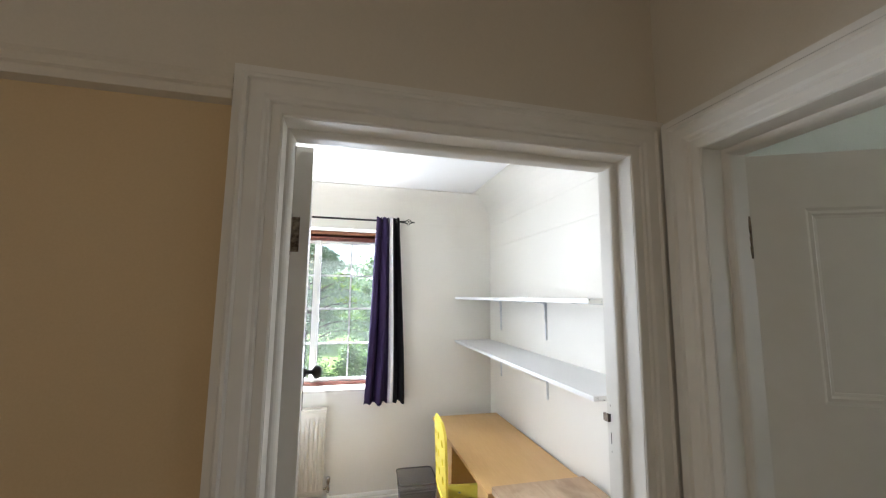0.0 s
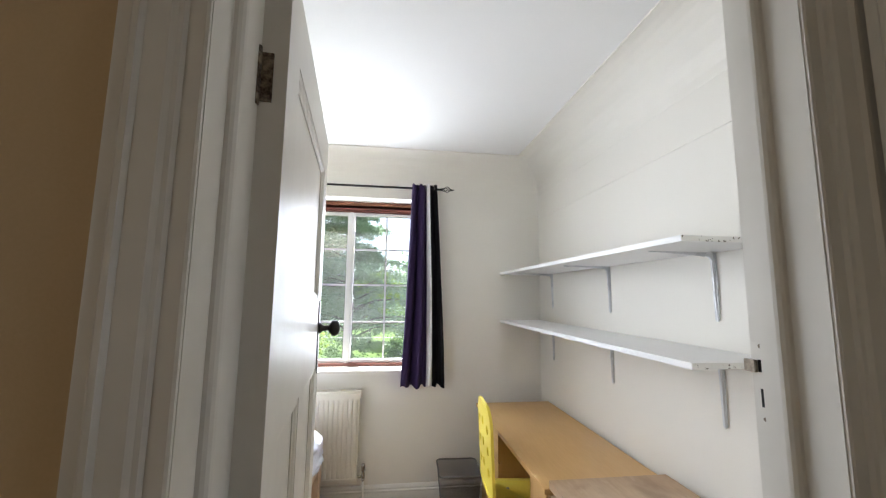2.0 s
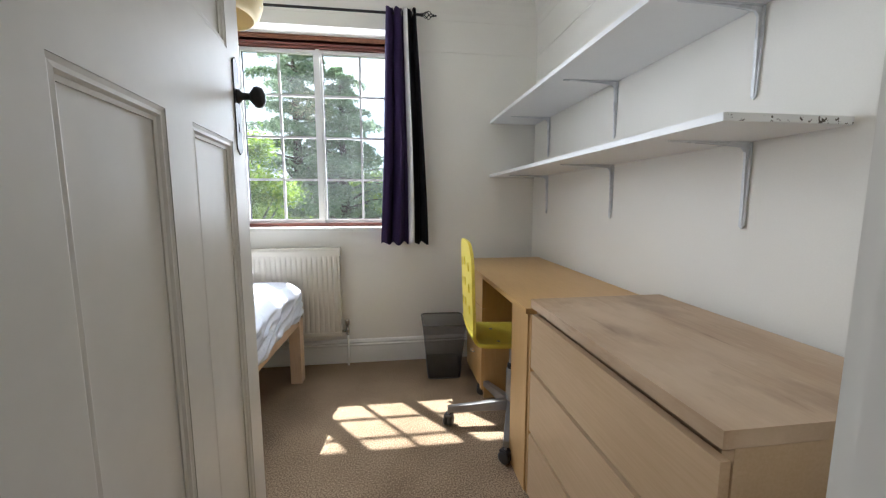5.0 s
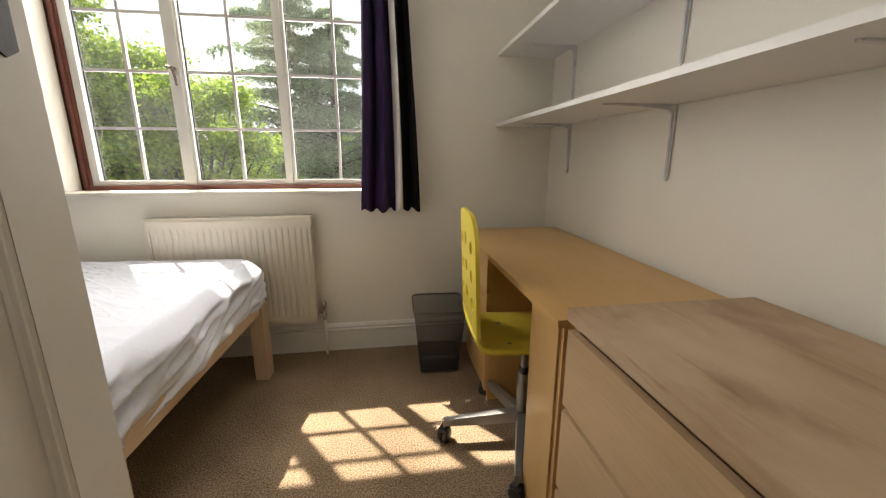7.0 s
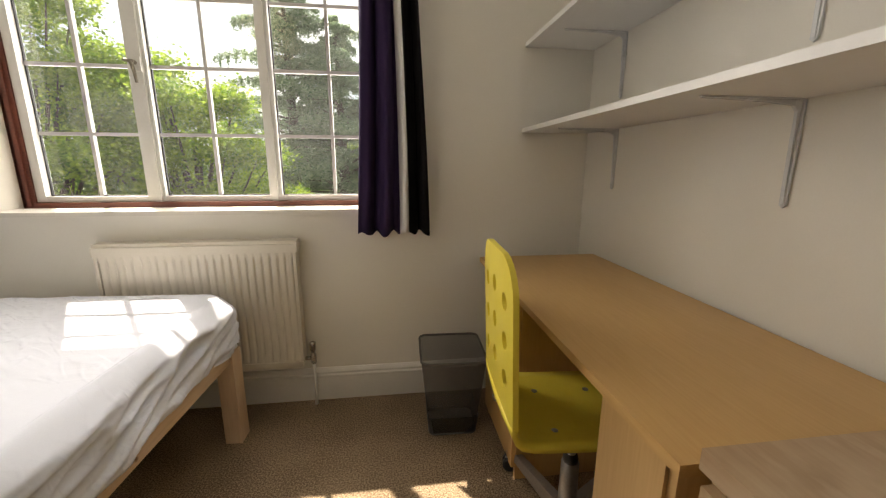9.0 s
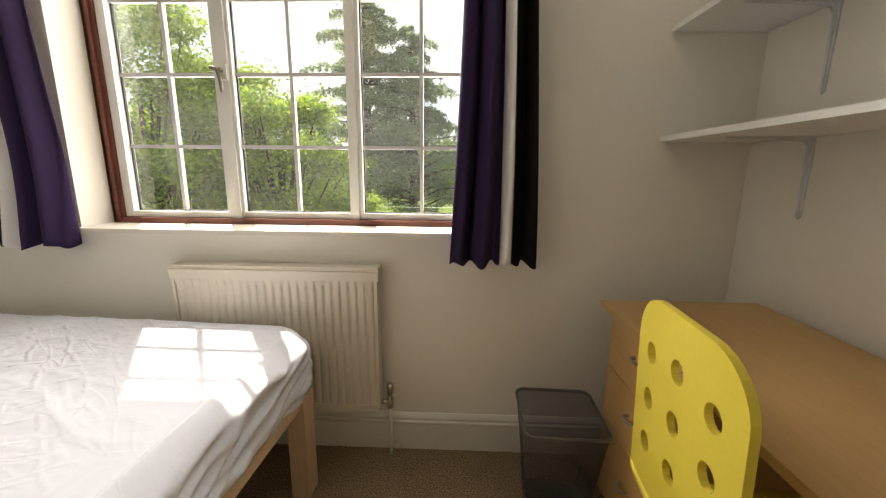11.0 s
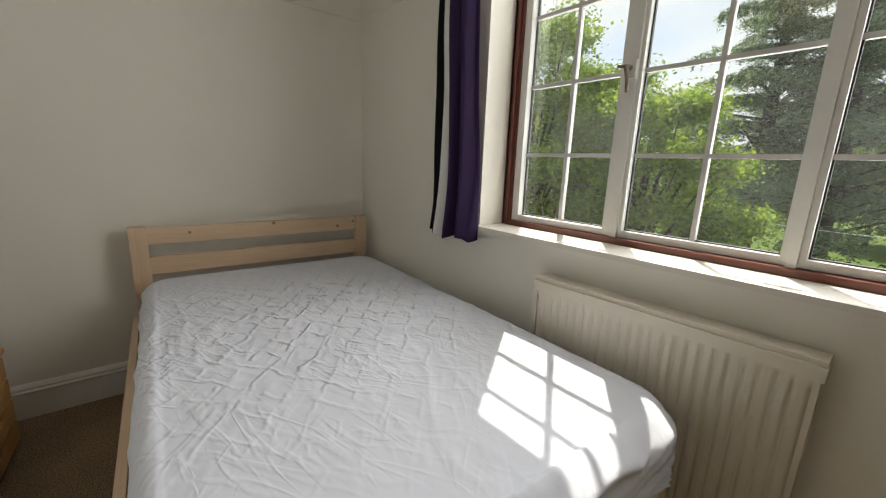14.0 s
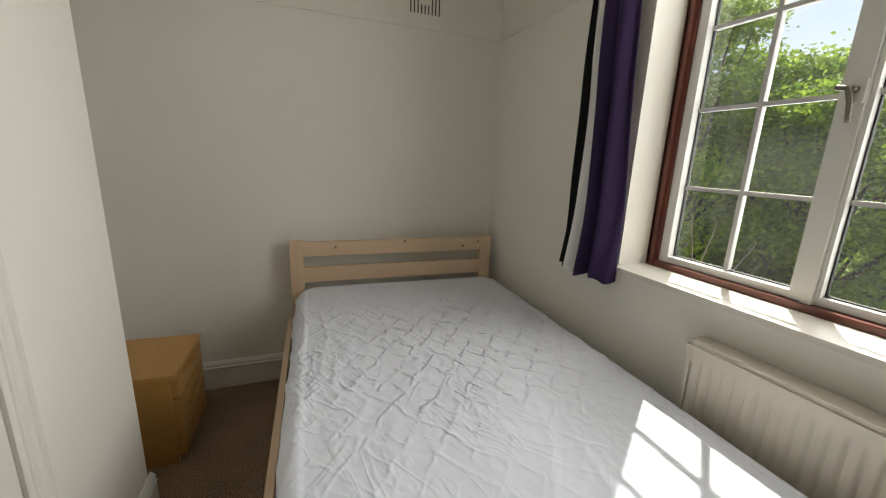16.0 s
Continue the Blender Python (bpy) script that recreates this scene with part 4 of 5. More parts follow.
def pierced_plate(w, h, r, holes, hr, t):
    """A round-cornered plate in the yz plane with holes; y centred, z from 0 to h."""
    bm = bmesh.new()

    def loop(pts):
        vs = [bm.verts.new((0, a, b)) for a, b in pts]
        return [bm.edges.new((vs[i], vs[(i + 1) % len(vs)])) for i in range(len(vs))]

    out = []
    for cy, cz, a0 in ((w / 2 - r, h - r, 0), (-w / 2 + r, h - r, 90), (-w / 2 + 0.02, 0.02, 180), (w / 2 - 0.02, 0.02, 270)):
        rr = r if cz > 0.1 else 0.02
        for k in range(9):
            a = radians(a0 + 90 * k / 8)
            out.append((cy + rr * math.cos(a), cz + rr * math.sin(a)))
    es = loop(out)
    for hy, hz in holes:
        es += loop([(hy + hr * math.cos(2 * math.pi * k / 20), hz + hr * 1.05 * math.sin(2 * math.pi * k / 20)) for k in range(20)][::-1])
    bmesh.ops.triangle_fill(bm, use_beauty=True, use_dissolve=False, edges=es)
    faces = bm.faces[:]
    res = bmesh.ops.extrude_face_region(bm, geom=faces)
    bmesh.ops.translate(bm, vec=(t, 0, 0), verts=[v for v in res["geom"] if isinstance(v, bmesh.types.BMVert)])
    bmesh.ops.recalc_face_normals(bm, faces=bm.faces)
    return bm


bm = pierced_plate(0.352, 0.43, 0.095, [(0.105 * i, 0.115 + 0.10 * j + (0.015 if i == 0 else 0)) for i in (-1, 0, 1) for j in (0, 1, 2)], 0.0215, 0.014)
for v in bm.verts:
    z, y = v.co.z, v.co.y
    v.co.x += -0.226 - 0.016 * z / 0.43 + 0.2 * y * y
    v.co.y += 0.016
    v.co.z += 0.50
part("backrest", bm, YELLOW, chair, "yellow back with nine round holes", bevel=0.002)
prof = [(-0.222, 0.512), (-0.220, 0.495), (-0.212, 0.475), (-0.192, 0.461), (-0.165, 0.455), (-0.08, 0.452), (0.03, 0.451), (0.11, 0.450), (0.15, 0.443), (0.168, 0.430)]
bm, rows = bmesh.new(), []
for k, (x, z) in enumerate(prof):
    half = 0.176 - (0.02 if k == len(prof) - 1 else 0)
    rows.append([bm.verts.new((x + 0.20 * (half * s) ** 2 * (1 if k < 3 else 0), half * s + 0.016, z + 0.006 * s * s)) for s in [i / 6 - 1 for i in range(13)]])
for a, b in zip(rows, rows[1:]):
    for i in range(12):
        bm.faces.new((a[i], a[i + 1], b[i + 1], b[i]))
bmesh.ops.recalc_face_normals(bm, faces=bm.faces)
seat = part("seat", bm, YELLOW, chair, "yellow bent-ply seat", True)
sm = seat.modifiers.new("thickness", "SOLIDIFY")
sm.thickness, sm.offset = 0.013, 0
for x, y in ((-0.09, -0.09), (-0.09, 0.09), (0.07, -0.09), (0.07, 0.09)):
    part("seat_bolt", lathe([(0.009, 0), (0.009, 0.002), (0.005, 0.004)], 12, pose(x, y, 0.459)), STEEL, seat)
part("seat_plate", boxes((-0.10, 0.09, -0.09, 0.09, 0.425, 0.442)), STEEL, chair, bevel=0.004)
col = part("column", lathe([(0.026, 0.075), (0.027, 0.20), (0.025, 0.285), (0.018, 0.29), (0.014, 0.292), (0.014, 0.43)], 18), STEEL, chair, "grey gas-lift column", True)
part("column_collar", lathe([(0.021, 0.286), (0.022, 0.30), (0.018, 0.315)], 16), PLASTIC, col, "", True)
for k in range(5):
    a = radians(180 + 72 * k)
    ux, uy = math.cos(a), math.sin(a)
    bm = bmesh.new()
    m = Matrix.Rotation(a, 4, "Z")
    vs = []
    for x, hw, z0, z1 in ((0.015, 0.022, 0.075, 0.125), (0.32, 0.014, 0.070, 0.098)):
        vs.append([bm.verts.new(m @ Vector((x, y, z))) for y, z in ((-hw, z0), (hw, z0), (hw * 0.8, z1), (-hw * 0.8, z1))])
    for i in range(4):
        bm.faces.new((vs[0][i], vs[0][(i + 1) % 4], vs[1][(i + 1) % 4], vs[1][i]))
    bm.faces.new(vs[0][::-1])
    bm.faces.new(vs[1])
    bmesh.ops.recalc_face_normals(bm, faces=bm.faces)
    leg = part("leg", bm, STEEL, chair, "grey metal star-base leg", bevel=0.003)
    cx, cy = 0.315 * ux, 0.315 * uy
    cast = part("castor", lathe([(0.022, -0.022), (0.027, -0.019), (0.027, -0.004), (0.018, -0.003), (0.018, 0.003), (0.027, 0.004), (0.027, 0.019), (0.022, 0.022)], 18,
                                pose(cx, cy, 0.027) @ pose(0, 0, 0, 90, 0, math.degrees(a) + 60)), PLASTIC, leg, "black twin-wheel castor", True)
    part("castor_stem", tube([(cx, cy, 0.045), (cx, cy, 0.075)], 0.006, 8), STEEL, leg)
    part("castor_hood", boxes((-0.02, 0.02, -0.018, 0.018, 0.044, 0.058)), PLASTIC, leg, "", bevel=0.005, m=pose(cx, cy, 0, 0, 0, math.degrees(a) + 60))

# ---- wire waste bin ----
wb = thing("waste_bin", "grey wire-mesh square waste bin by the desk", "waste bin", pose(0.770, 3.165, 0, 0, 0, -2))


def rounded_rect(hx, hy, r, z, n=6):
    pts = []
    for cx, cy, a0 in ((hx - r, hy - r, 0), (-hx + r, hy - r, 90), (-hx + r, -hy + r, 180), (hx - r, -hy + r, 270)):
        pts += [(cx + r * math.cos(radians(a0 + 90 * k / n)), cy + r * math.sin(radians(a0 + 90 * k / n)), z) for k in range(n + 1)]
    return pts


bm = bmesh.new()
rings = [[bm.verts.new(p) for p in rounded_rect(0.100 + 0.033 * u, 0.082 + 0.056 * u, 0.022 + 0.010 * u, 0.012 + 0.348 * u)] for u in [i / 6 for i in range(7)]]
for a, b in zip(rings, rings[1:]):
    for i in range(len(a)):
        bm.faces.new((a[i], a[(i + 1) % len(a)], b[(i + 1) % len(a)], b[i]))
body = part("mesh_body", bm, MESHWIRE, wb, "fine see-through wire mesh", True)
bm = bmesh.new()
rings = [[bm.verts.new(p) for p in rounded_rect(0.102 + 0.0085 * u, 0.084 + 0.0143 * u, 0.0225, 0.004 + 0.088 * u)] for u in (0, 0.5, 1)]
for a, b in zip(rings, rings[1:]):
    for i in range(len(a)):
        bm.faces.new((a[i], a[(i + 1) % len(a)], b[(i + 1) % len(a)], b[i]))
part("base_band", bm, gauze("dense_wire_gauze", (0.09, 0.09, 0.095), 0.25), wb, "denser doubled mesh at the foot", True)
bm = bmesh.new()
bm.faces.new([bm.verts.new(p) for p in rounded_rect(0.100, 0.082, 0.022, 0.012)])
part("bottom", bm, RIM, wb)
part("rim", tube(rounded_rect(0.133, 0.138, 0.032, 0.362), 0.0055, 8, closed=True), RIM, wb, "rolled wire rim", True)
part("foot_ring", tube(rounded_rect(0.099, 0.083, 0.022, 0.006), 0.0045, 6, closed=True), RIM, wb, "", True)

# ---- bed ----
BED = pose(-2.150, 2.160, 0, 0, 0, -2.6)
bed = thing("bed_frame", "raw pine small double bed frame with slatted headboard", "bed", BED)
for y in (0.0, 1.13):
    part("headboard_post", boxes((0.0, 0.045, y, y + 0.07, 0, 0.868)), PINE_Z, bed, bevel=0.003)
part("headboard_rail", boxes((0.010, 0.034, 0.07, 1.13, 0.782, 0.862)), PINE, bed, "knotty pine headboard rail", bevel=0.003)
part("headboard_rail", boxes((0.010, 0.034, 0.07, 1.13, 0.632, 0.718)), PINE, bed, "knotty pine headboard rail", bevel=0.003)
for y in (0.02, 1.05):
    part("leg", boxes((1.93, 1.995, y + 0.02, y + 0.095, 0, 0.40)), PINE_Z, bed, bevel=0.003)
PINE_X = wood("raw_pine_rail", (0.60, 0.425, 0.275), (0.72, 0.545, 0.38), "x", 10, 0.6)
part("side_rail", boxes((0.046, 1.93, -0.024, 0.0, 0.35, 0.43)), PINE_X, bed, bevel=0.003)
part("side_rail", boxes((0.046, 1.93, 1.14, 1.164, 0.325, 0.42)), PINE_X, bed, bevel=0.003)
part("foot_rail", boxes((1.96, 1.985, 0.118, 1.068, 0.362, 0.43)), PINE, bed, bevel=0.003)
for k in range(14):
    part("slat", boxes((0.12 + 0.132 * k, 0.19 + 0.132 * k, 0.03, 1.135, 0.385, 0.402)), PINE, bed)

ML, MW, RC, RE, TOP = 1.922, 1.182, 0.12, 0.05, 0.618
mat_m = BED @ pose(0.055, 0.030, 0)
bm = bmesh.new()
step, skirt = 0.0072, 0.24
nx, ny = int((ML + 2 * skirt) / step), int((MW + 2 * skirt) / step)
idx = {}
quilt = 0.105
for i in range(nx + 1):
    for j in range(ny + 1):
        s, t = -skirt + (ML + 2 * skirt) * i / nx, -skirt + (MW + 2 * skirt) * j / ny
        qx, qy = min(max(s, RC), ML - RC), min(max(t, RC), MW - RC)
        dx, dy = s - qx, t - qy
        D = math.hypot(dx, dy)
        flat = RC - RE
        hem = flat + RE * math.pi / 2 + 0.158 + 0.018 * noise.noise((s * 3, t * 3, 5.0)) + 0.012 * math.sin(9 * s + 7 * t)
        if D > hem + step * 1.5:
            continue
        D = min(D, hem)
        ux, uy = (dx / max(1e-9, math.hypot(dx, dy)), dy / max(1e-9, math.hypot(dx, dy)))
        if D <= flat:
            px, drop, up = D, 0.0, 1.0
        elif D <= flat + RE * math.pi / 2:
            a = (D - flat) / RE
            px, drop, up = flat + RE * math.sin(a), RE * (1 - math.cos(a)), math.cos(a)
        else:
            px, drop, up = flat + RE, RE + D - flat - RE * math.pi / 2, 0.0
        # creases of a quilted cover: two crossing sets of broken diagonal folds, and loose wrinkles
        wob = 0.020 * noise.noise((s * 6, t * 6, 1.0))
        a1 = ((s * 0.80 + t * 0.62 + wob) / quilt) % 1 - 0.5
        a2 = ((s * 0.80 - t * 0.62 + wob) / quilt) % 1 - 0.5
        near = math.exp(-(((s - 0.82) / 0.58) ** 4 + ((t - 0.58) / 0.46) ** 4))
        # two crossing sets of sharp, broken diagonal folds
        pa, qa = s * 0.79 + t * 0.61, -s * 0.61 + t * 0.79
        pb, qb = s * 0.79 - t * 0.61, s * 0.61 + t * 0.79
        f1 = max(0, 1 - abs(noise.noise((pa * 5.0 + wob * 9, qa * 18.0, 2.0)))) ** 7
        f2 = max(0, 1 - abs(noise.noise((pb * 5.0 - wob * 9, qb * 18.0, 6.0)))) ** 7
        f3 = max(0, 1 - abs(noise.noise((s * 9.0 + t * 2, t * 8.0 - s * 3, 11.0)))) ** 7
        f4 = max(0, 1 - abs(noise.noise((s * 3.0 - t * 2, t * 12.0 + s * 2, 15.0)))) ** 6
        m1 = max(0, min(1, 0.55 + 1.5 * noise.noise((s * 4, t * 4, 21.0))))
        m2 = max(0, min(1, 0.55 + 1.5 * noise.noise((s * 4, t * 4, 25.0))))
        edge = min(1, max(0.15, (1.75 - s) / 0.8)) * min(1, max(0.2, (s - 0.05) / 0.45))
        h = near * (0.0075 * f1 * m1 + 0.0075 * f2 * m2) + 0.0036 * f3 * edge * (0.4 + 0.6 * m2) + 0.0075 * f4 * (1 - 0.6 * near) * edge
        h -= 0.0045 * near * (m1 * math.exp(-(a1 * quilt / 0.009) ** 2) * max(0, math.cos(2 * math.pi * a2)) + m2 * math.exp(-(a2 * quilt / 0.009) ** 2) * max(0, math.cos(2 * math.pi * a1)))
        h += 0.004 * noise.noise((s * 1.7, t * 1.7, 3.0))
        side = 0.012 * noise.noise((s * 5 + t * 5, drop * 9 - s * 2, 7.0))
        side += 0.020 * max(0, 1 - 2.6 * abs(noise.noise((s * 5 + drop * 9, t * 5 + drop * 16, 9.0)))) * min(1, drop / 0.04)
        # long slanting folds drawn from the corners down to the hem
        run = t if abs(ux) > abs(uy) else s
        fold = max(0, 1 - 2.2 * abs(noise.noise((run * 2.2 + 3.0, drop * 17.0 + run * 4.5, 31.0))))
        side += 0.016 * fold * min(1, drop / 0.05)
        side *= 0.30 + 0.70 * abs(ux)
        out = px + side * (1 - up)
        sag = -0.010 * math.exp(-((t - 0.55) / 0.5) ** 2) if D <= flat else 0
        idx[i, j] = bm.verts.new((qx + ux * out, qy + uy * out, TOP - drop + h * max(up, 0.25) + sag * up))
for (i, j), v in list(idx.items()):
    q = [idx.get(k) for k in ((i, j), (i + 1, j), (i + 1, j + 1), (i, j + 1))]
    if all(q):
        bm.faces.new(q)
mt = thing("mattress", "mattress in a rumpled white quilted cover, on the pine bed", "mattress", mat_m)
cover = part("cover", bm, SHEET, mt, "creased white fitted mattress cover", True)
part("core", boxes((0.04, ML - 0.04, 0.04, MW - 0.04, 0.403, TOP - 0.04)), WHITECLOTH, mt, bevel=0.03)

# ---- bedside drawers ----
bs = thing("bedside_drawers", "honey-coloured wooden bedside unit with four scooped drawers", "bedside cabinet", pose(-1.845, 1.52, 0, 0, 0, -3))
part("body", boxes((-0.195, -0.178, -0.19, 0.165, 0, 0.405), (0.178, 0.195, -0.19, 0.165, 0, 0.405), (-0.178, 0.178, -0.19, -0.18, 0, 0.405), (-0.178, 0.178, -0.18, 0.16, 0.02, 0.036)), OAK, bs, bevel=0.0015)
part("top", boxes((-0.200, 0.200, -0.195, 0.192, 0.406, 0.427)), OAK, bs, bevel=0.004)
for k in range(4):
    z0 = 0.028 + 0.094 * k
    z1 = z0 + 0.084
    outline = [(-0.176, z0), (0.176, z0), (0.176, z1), (0.118, z1), (0.092, z1 - 0.012), (0.066, z1 - 0.030), (0.030, z1 - 0.034), (-0.030, z1 - 0.034), (-0.066, z1 - 0.030), (-0.092, z1 - 0.012), (-0.118, z1), (-0.176, z1)]
    part("drawer", prism(outline, 0.162, 0.190, "y"), OAK, bs, "scooped drawer front", bevel=0.003)
    # drawer boxes coloured darker than the fronts, as shade in the gaps
    part("drawer_box", boxes((-0.17, 0.17, -0.17, 0.160, z0 + 0.002, z1 - 0.002)), GAP_SHADE, bs)

# ---- pendant lampshade ----
lamp = thing("pendant_lamp", "cream pierced round lampshade hanging from the ceiling", "lamp", pose(-0.265, 2.60, 0))
bm, rows = bmesh.new(), []
for r, z in ((0.05, 2.19), (0.10, 2.165), (0.15, 2.11), (0.178, 2.05), (0.190, 1.99), (0.188, 1.94), (0.172, 1.895), (0.150, 1.875)):
    rows.append([bm.verts.new((r * math.cos(2 * math.pi * i / 32), r * math.sin(2 * math.pi * i / 32), z)) for i in range(32)])
for a, b in zip(rows, rows[1:]):
    for i in range(32):
        bm.faces.new((a[i], a[(i + 1) % 32], b[(i + 1) % 32], b[i]))
sh = part("shade", bm, PAPER, lamp, "cream paper shade", True)
so = sh.modifiers.new("thickness", "SOLIDIFY")
so.thickness = 0.003
part("cord", tube([(0, 0, 2.10), (0, 0, HC - 0.03)], 0.003, 8), SKIRT, lamp, "", True)
part("ceiling_rose", lathe([(0.045, HC - 0.03), (0.05, HC - 0.012), (0.05, HC)], 20), SKIRT, lamp, "white ceiling rose", True)
part("lamp_holder", lathe([(0.018, 2.05), (0.02, 2.09), (0.012, 2.12)], 14), SKIRT, lamp, "", True)
for k in range(3):
    part("shade_spoke", tube([(0.015, 0, 2.10), (0.06, 0, 2.188)], 0.002, 6), STEEL, lamp, m=Matrix.Rotation(2.0944 * k, 4, "Z"))
for k in range(28):
    a, z = k * 2.399, 1.915 + 0.05 * ((k * 7) % 5) / 4
    part("hole_dot", lathe([(0.004, 0), (0.004, 0.001)], 8, Matrix.Rotation(a, 4, "Z") @ pose(0.1895 if z > 1.935 else 0.184, 0, z, 0, 90, 0)), CEIL, sh)

# ---- plaster air vent on the bed wall ----
vent = thing("air_vent", "painted wall air vent with upright slots", "vent")
part("plate", boxes((XL, XL + 0.005, 2.825, 3.045, 2.10, 2.29)), WALL, vent, bevel=0.002)
for k in range(9):
    y = 2.852 + 0.021 * k
    z0, z1 = (2.125, 2.265)
    if 3 <= k <= 5:
        for a, b in ((2.125, 2.172), (2.218, 2.265)):
            part("slot", boxes((XL + 0.0048, XL + 0.0056, y - 0.0035, y + 0.0035, a, b)), SLOT, vent)
    else:
        part("slot", boxes((XL + 0.0048, XL + 0.0056, y - 0.0035, y + 0.0035, z0, z1)), SLOT, vent)

# ---- garden outside, a storey below ----
GZ = -3.0


def bearing(deg, dist, z=GZ):
    return Vector((0.3 + dist * math.sin(radians(deg)), 2.1 + dist * math.cos(radians(deg)), z))


structure("ground", boxes((-400, 400, 3.8, 800, GZ - 0.5, GZ)), GRASS, "mown green lawn", category="lawn")
# unseen, added in place of lawn so no green light reaches the landing
structure("pavement", boxes((-400, 400, -400, 3.8, GZ - 0.5, GZ)), NEUTRAL_GROUND, "unseen grey ground behind the house, added to keep green light off the landing", category="pavement")


def leaf_mesh(name, centres, sizes, material, parent, rng, long=1.0, wide=0.42, flat=0.0, label=""):
    """Many small folded leaves, each a pair of triangles."""
    n = len(centres)
    c = np.asarray(centres)
    d = rng.normal(size=(n, 3))
    d[:, 2] *= 1 - flat
    d /= np.linalg.norm(d, axis=1)[:, None]
    e = rng.normal(size=(n, 3))
    e[:, 2] *= 1 - flat
    e -= d * (e * d).sum(1)[:, None]
    e /= np.linalg.norm(e, axis=1)[:, None]
    up = np.cross(d, e)
    s = np.asarray(sizes)[:, None]
    v = np.stack([c - d * s * long, c + e * s * wide + up * s * 0.12, c + d * s * long, c - e * s * wide + up * s * 0.12], 1).reshape(-1, 3)
    f = np.arange(4 * n).reshape(-1, 4)
    me = bpy.data.meshes.new(name)
    me.from_pydata(v.tolist(), [], f.tolist())
    me.materials.append(material)
    ob = new(name, me)
    ob.parent = parent
    return tagged(ob, label, "", "", "stuff")


def broadleaf(name, label, base, height, spread, count, size, material, seed, low=0.15):
    """A trunk with limbs and a crown of leaf clumps gathered round the limb ends."""
    rng, rn = np.random.default_rng(seed), random.Random(seed)
    t = thing(name, label, "tree" if "tree" in name else "shrub", Matrix.Translation(base))
    part("trunk", tube([(0, 0, -0.1), (0.05, 0.03, height * 0.25), (-0.05, 0.05, height * 0.5), (0.03, -0.03, height * 0.8)], [0.16, 0.12, 0.08, 0.03], 8), BARK, t, "", True)
    cs, ss = [], []
    k = 52
    for i in range(k):
        a = 2.399 * i + rn.uniform(-0.3, 0.3)
        u = (i + 0.5) / k
        h = height * (low + (0.96 - low) * u)
        rad = spread * math.sqrt(max(0.03, 1 - ((u - 0.35) / 0.68) ** 2)) * rn.uniform(0.62, 1.05)
        end = Vector((rad * math.cos(a), rad * math.sin(a), h + rn.uniform(-0.2, 0.3)))
        part("limb", tube([(0, 0, h * 0.55), tuple(end * 0.5 + Vector((0, 0, h * 0.30 - end.z * 0.05))), tuple(end)], [0.05, 0.03, 0.008], 6), BARK, t)
        m = count // k
        for frac, share in ((1.0, 0.62), (0.62, 0.38)):
            q = int(m * share)
            p = rng.normal(size=(q, 3)) * np.array([0.23, 0.23, 0.16]) * spread * 0.46
            cs.append(p + np.array([end.x * frac, end.y * frac, end.z]))
            ss.append(rng.uniform(0.6, 1.25, q) * size)
    leaf_mesh("crown", np.concatenate(cs), np.concatenate(ss), material, t, rng, 0.8, 0.5, 0.45)
    return t


def cedar(name, label, base, height, spread, count, seed):
    """A conifer with tiers of long, level, drooping boughs and gaps between them."""
    rng, rn = np.random.default_rng(seed), random.Random(seed)
    t = thing(name, label, "tree", Matrix.Translation(base))
    part("trunk", tube([(0, 0, -0.1), (0.05, 0, height * 0.4), (-0.03, 0.05, height * 0.75), (0, 0, height)], [0.38, 0.27, 0.13, 0.02], 10), BARK, t, "", True)
    cs, ss = [], []
    n = 100
    for i in range(n):
        u = (i + 0.6) / n
        h = height * (0.20 + 0.79 * u)
        ln = spread * (0.05 + 0.90 * (1 - u) ** 0.72) * rn.uniform(0.4, 1.2)
        a = 2.399 * i + rn.uniform(-0.5, 0.5)
        d = Vector((math.cos(a), math.sin(a), 0))
        h += rn.uniform(-0.25, 0.25)
        rise = rn.uniform(0.0, 0.38)
        pts = [Vector((0, 0, h)), d * ln * 0.4 + Vector((0, 0, h + ln * rise * 0.6)), d * ln * 0.75 + Vector((0, 0, h + ln * rise * 0.7)), d * ln + Vector((0, 0, h + ln * (rise * 0.6 - 0.08)))]
        part("bough", tube([tuple(p) for p in pts], [0.07, 0.045, 0.025, 0.008], 6), BARK, t)
        q = int(count / n * (0.25 + 1.2 * ln / spread))
        w = rng.uniform(0.10, 1.06, q) ** 0.8
        # sprays gathered on side twigs, with gaps between the twigs
        twig = np.round(w * 8 + rng.normal(size=q) * 0.24) / 8
        side = rng.uniform(-1, 1, q) * (0.30 * ln * (1.12 - 0.85 * w) + 0.10)
        along = twig + np.abs(side) / ln * 0.55
        zc = h + ln * rise * np.minimum(along * 1.3, 0.75) - ln * 0.10 * np.maximum(along - 0.75, 0) / 0.3
        droop = -np.abs(rng.normal(size=q)) * 0.17 - np.abs(side) * 0.16 + rng.normal(size=q) * 0.05
        cs.append(np.stack([d.x * ln * along - d.y * side, d.y * ln * along + d.x * side, zc + droop + 0.03], 1))
        ss.append(rng.uniform(0.5, 1.3, q) * 0.070)
    leaf_mesh("needles", np.concatenate(cs), np.concatenate(ss), NEEDLE, t, rng, 1.3, 0.36, 0.5, "blue-green needle sprays")
    return t


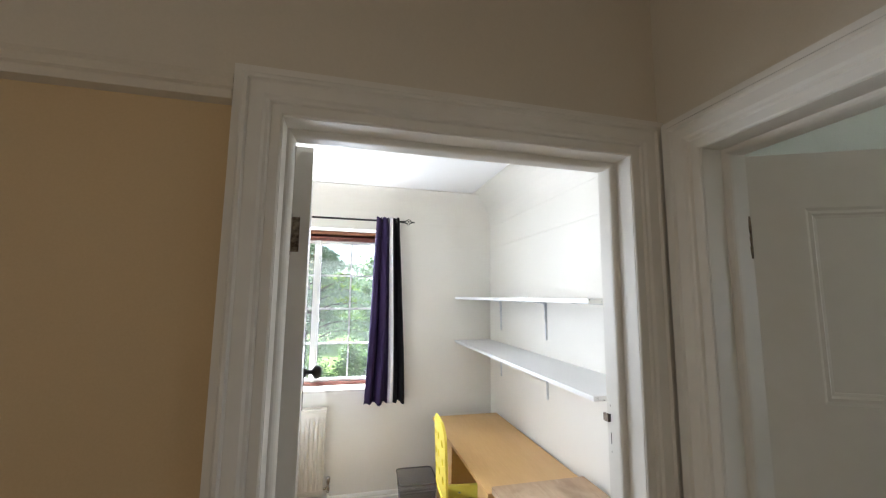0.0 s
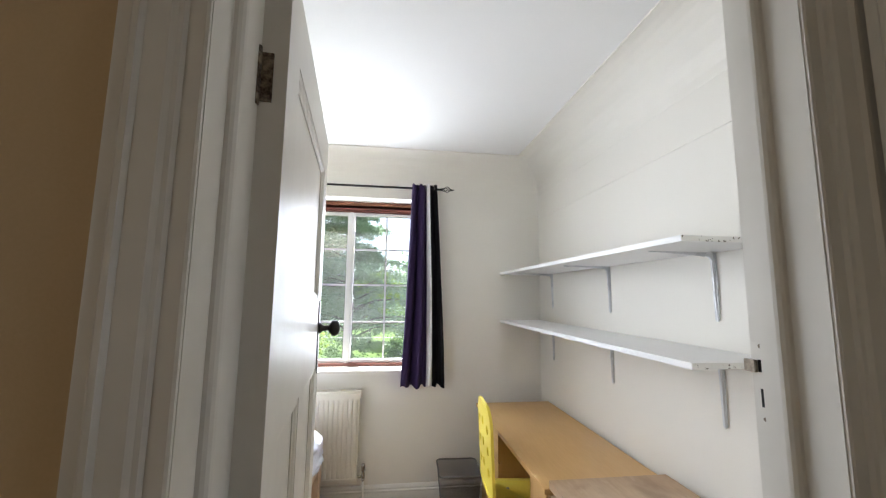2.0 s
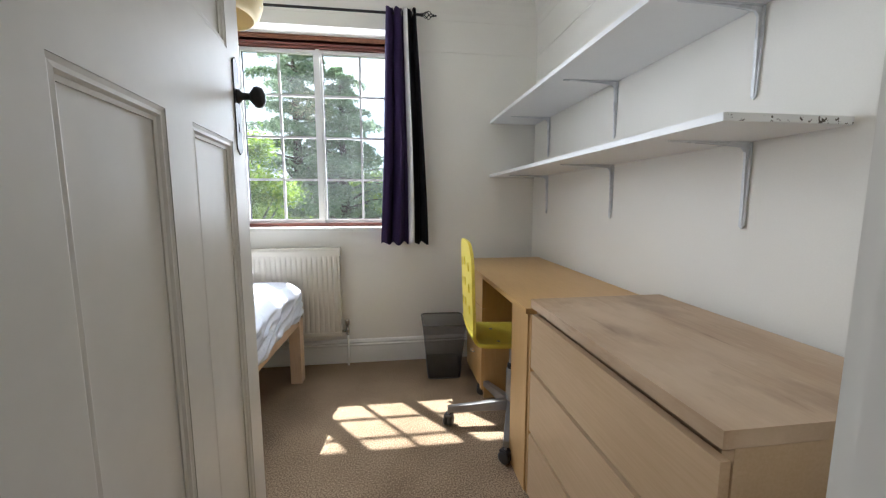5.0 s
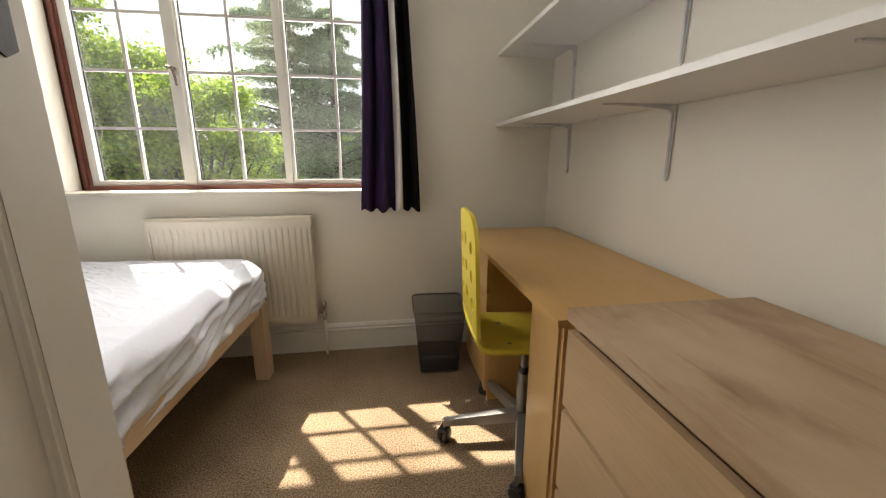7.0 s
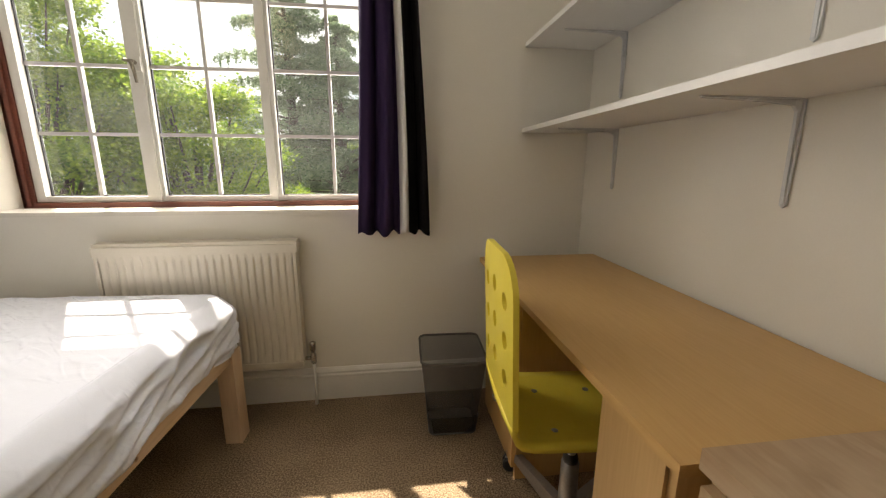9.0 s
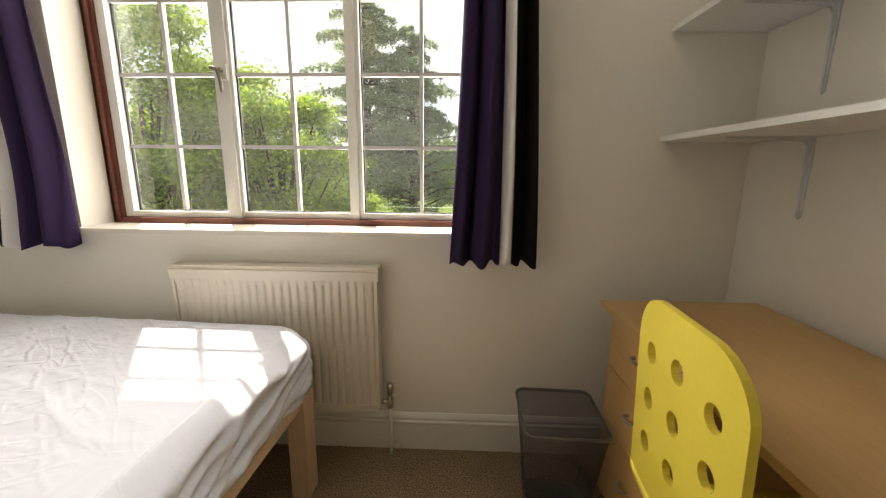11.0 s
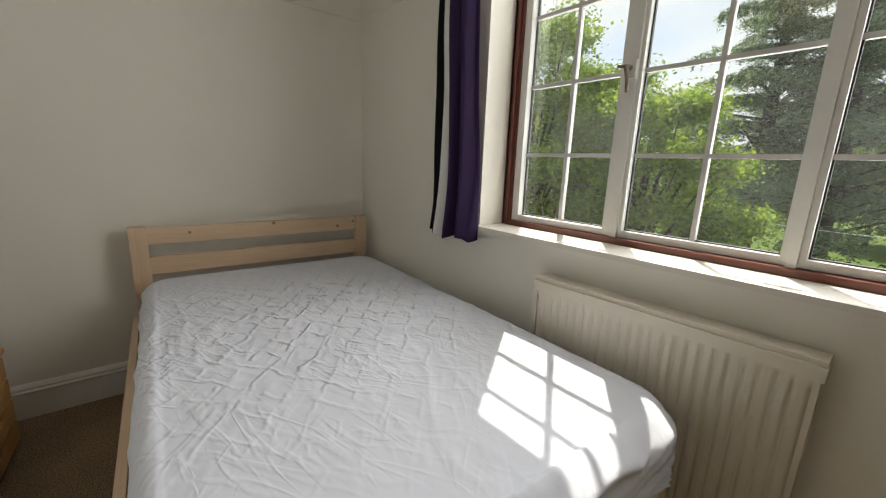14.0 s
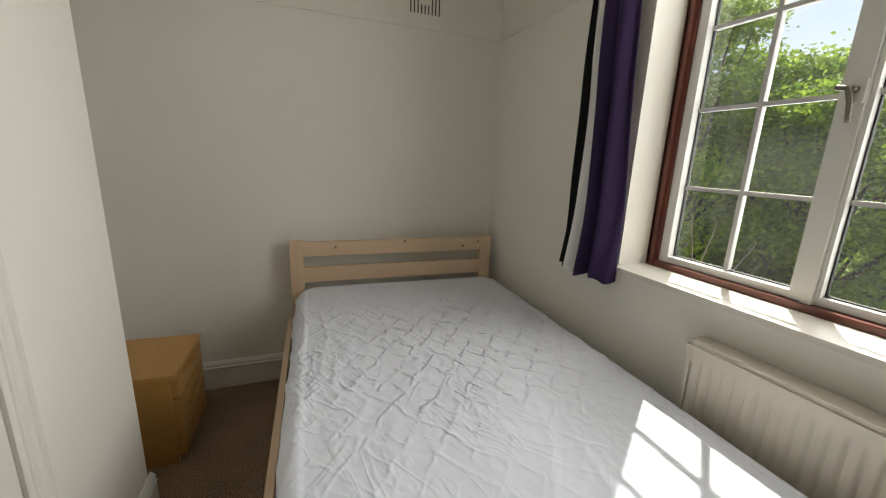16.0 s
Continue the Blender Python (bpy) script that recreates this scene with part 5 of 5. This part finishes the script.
cedar("cedar_tree", "tall dark blue-green cedar with level drooping boughs", bearing(-12.8, 21), 13.8, 4.6, 105000, 3)
cedar("cedar_tree", "lower cedar with wide feathery boughs beside the tall one", bearing(-6.4, 20), 10.9, 4.9, 100000, 9)
broadleaf("broadleaf_tree", "fresh green leafy tree close to the window", bearing(-39, 9), 7.2, 2.1, 72000, 0.055, LEAF, 5)
broadleaf("broadleaf_tree", "bright green leafy tree in front of the cedar", bearing(-24.5, 8.6), 5.9, 1.9, 66000, 0.053, LEAF, 6)
broadleaf("broadleaf_tree", "dense dark green tree behind the leafy ones", bearing(-33, 15), 7.0, 3.2, 44000, 0.085, LEAF_DARK, 7, 0.05)
broadleaf("broadleaf_tree", "dark green garden tree beyond the lawn", bearing(7, 26), 7.8, 3.2, 24000, 0.14, LEAF_DARK, 8, 0.05)
broadleaf("broadleaf_tree", "distant green tree beyond the garden", bearing(-3, 36), 6.6, 3.6, 18000, 0.17, LEAF, 10, 0.42)
broadleaf("broadleaf_tree", "distant dark tree at the end of the garden", bearing(13, 30), 8.5, 4.2, 18000, 0.18, LEAF_DARK, 15, 0.05)
broadleaf("garden_shrub", "rounded dark green garden shrub", bearing(-8, 14), 2.2, 1.6, 12000, 0.07, LEAF_DARK, 11, 0.02)
broadleaf("garden_shrub", "rounded green garden shrub below the cedar", bearing(-16, 13), 2.3, 1.5, 12000, 0.07, LEAF, 12, 0.02)
broadleaf("garden_shrub", "dark shrub under the leafy trees", bearing(-36, 7.2), 2.6, 1.3, 14000, 0.05, LEAF_DARK, 13, 0.02)
broadleaf("garden_shrub", "spreading dark shrub beside the lawn", bearing(3, 14), 2.5, 1.5, 12000, 0.07, LEAF_DARK, 14, 0.02)
rng = np.random.default_rng(21)
hb = thing("hedge", "long dark green hedge closing the garden", "hedge", Matrix.Translation(bearing(-20, 75)))
pts = np.stack([rng.uniform(-50, 80, 60000), rng.normal(size=60000) * 0.8, rng.uniform(0, 6.5, 60000) + 0.4 * np.sin(rng.uniform(0, 6, 60000))], 1)
leaf_mesh("hedge_leaves", pts, rng.uniform(0.3, 0.6, 60000), LEAF_DARK, hb, rng)

# bare pale branches at the foot of the leafy tree
ds = thing("bare_shrub", "bare pale-barked branches of a leafless shrub", "shrub", Matrix.Translation(bearing(-36.5, 5.4)))
rn = random.Random(3)
for k in range(16):
    a, h = rn.uniform(0, 6.28), rn.uniform(2.9, 3.95)
    e = Vector((math.cos(a), math.sin(a), 0)) * rn.uniform(0.5, 1.3)
    part("branch", tube([(0, 0, 0), tuple(e * 0.25 + Vector((0, 0, h * 0.55))), tuple(e * 0.7 + Vector((0, 0, h * 0.85))), tuple(e * 1.2 + Vector((rn.uniform(-0.2, 0.2), 0, h)))],
                       [0.018, 0.011, 0.006, 0.003], 5), TWIG, ds)

# a brick pier in the garden and a service wire
pier = thing("brick_pier", "weathered red brick garden pier", "pillar", Matrix.Translation(bearing(-14.6, 16)))
for k in range(24):
    z = k * 0.075
    for i in range(2):
        part("brick", boxes((-0.22 + 0.222 * i, -0.004 + 0.222 * i, -0.22, 0.22, z, z + 0.066)) if k % 2 else boxes((-0.22, 0.218, -0.22 + 0.222 * i, -0.004 + 0.222 * i, z, z + 0.066)), BRICK, pier)
part("mortar", boxes((-0.21, 0.21, -0.21, 0.21, 0, 1.79)), SHELF, pier)
part("cap", boxes((-0.27, 0.27, -0.27, 0.27, 1.80, 1.87)), BRICK, pier, bevel=0.01)
wire = [tuple(bearing(-16 + 2.5 * i, 12.0, 0.18 + 0.006 * (i - 5) ** 2 - 0.15)) for i in range(14)]
tagged(part("service_wire", tube(wire, 0.006, 5), SKIRT), "thin pale service wire across the garden", "cable")
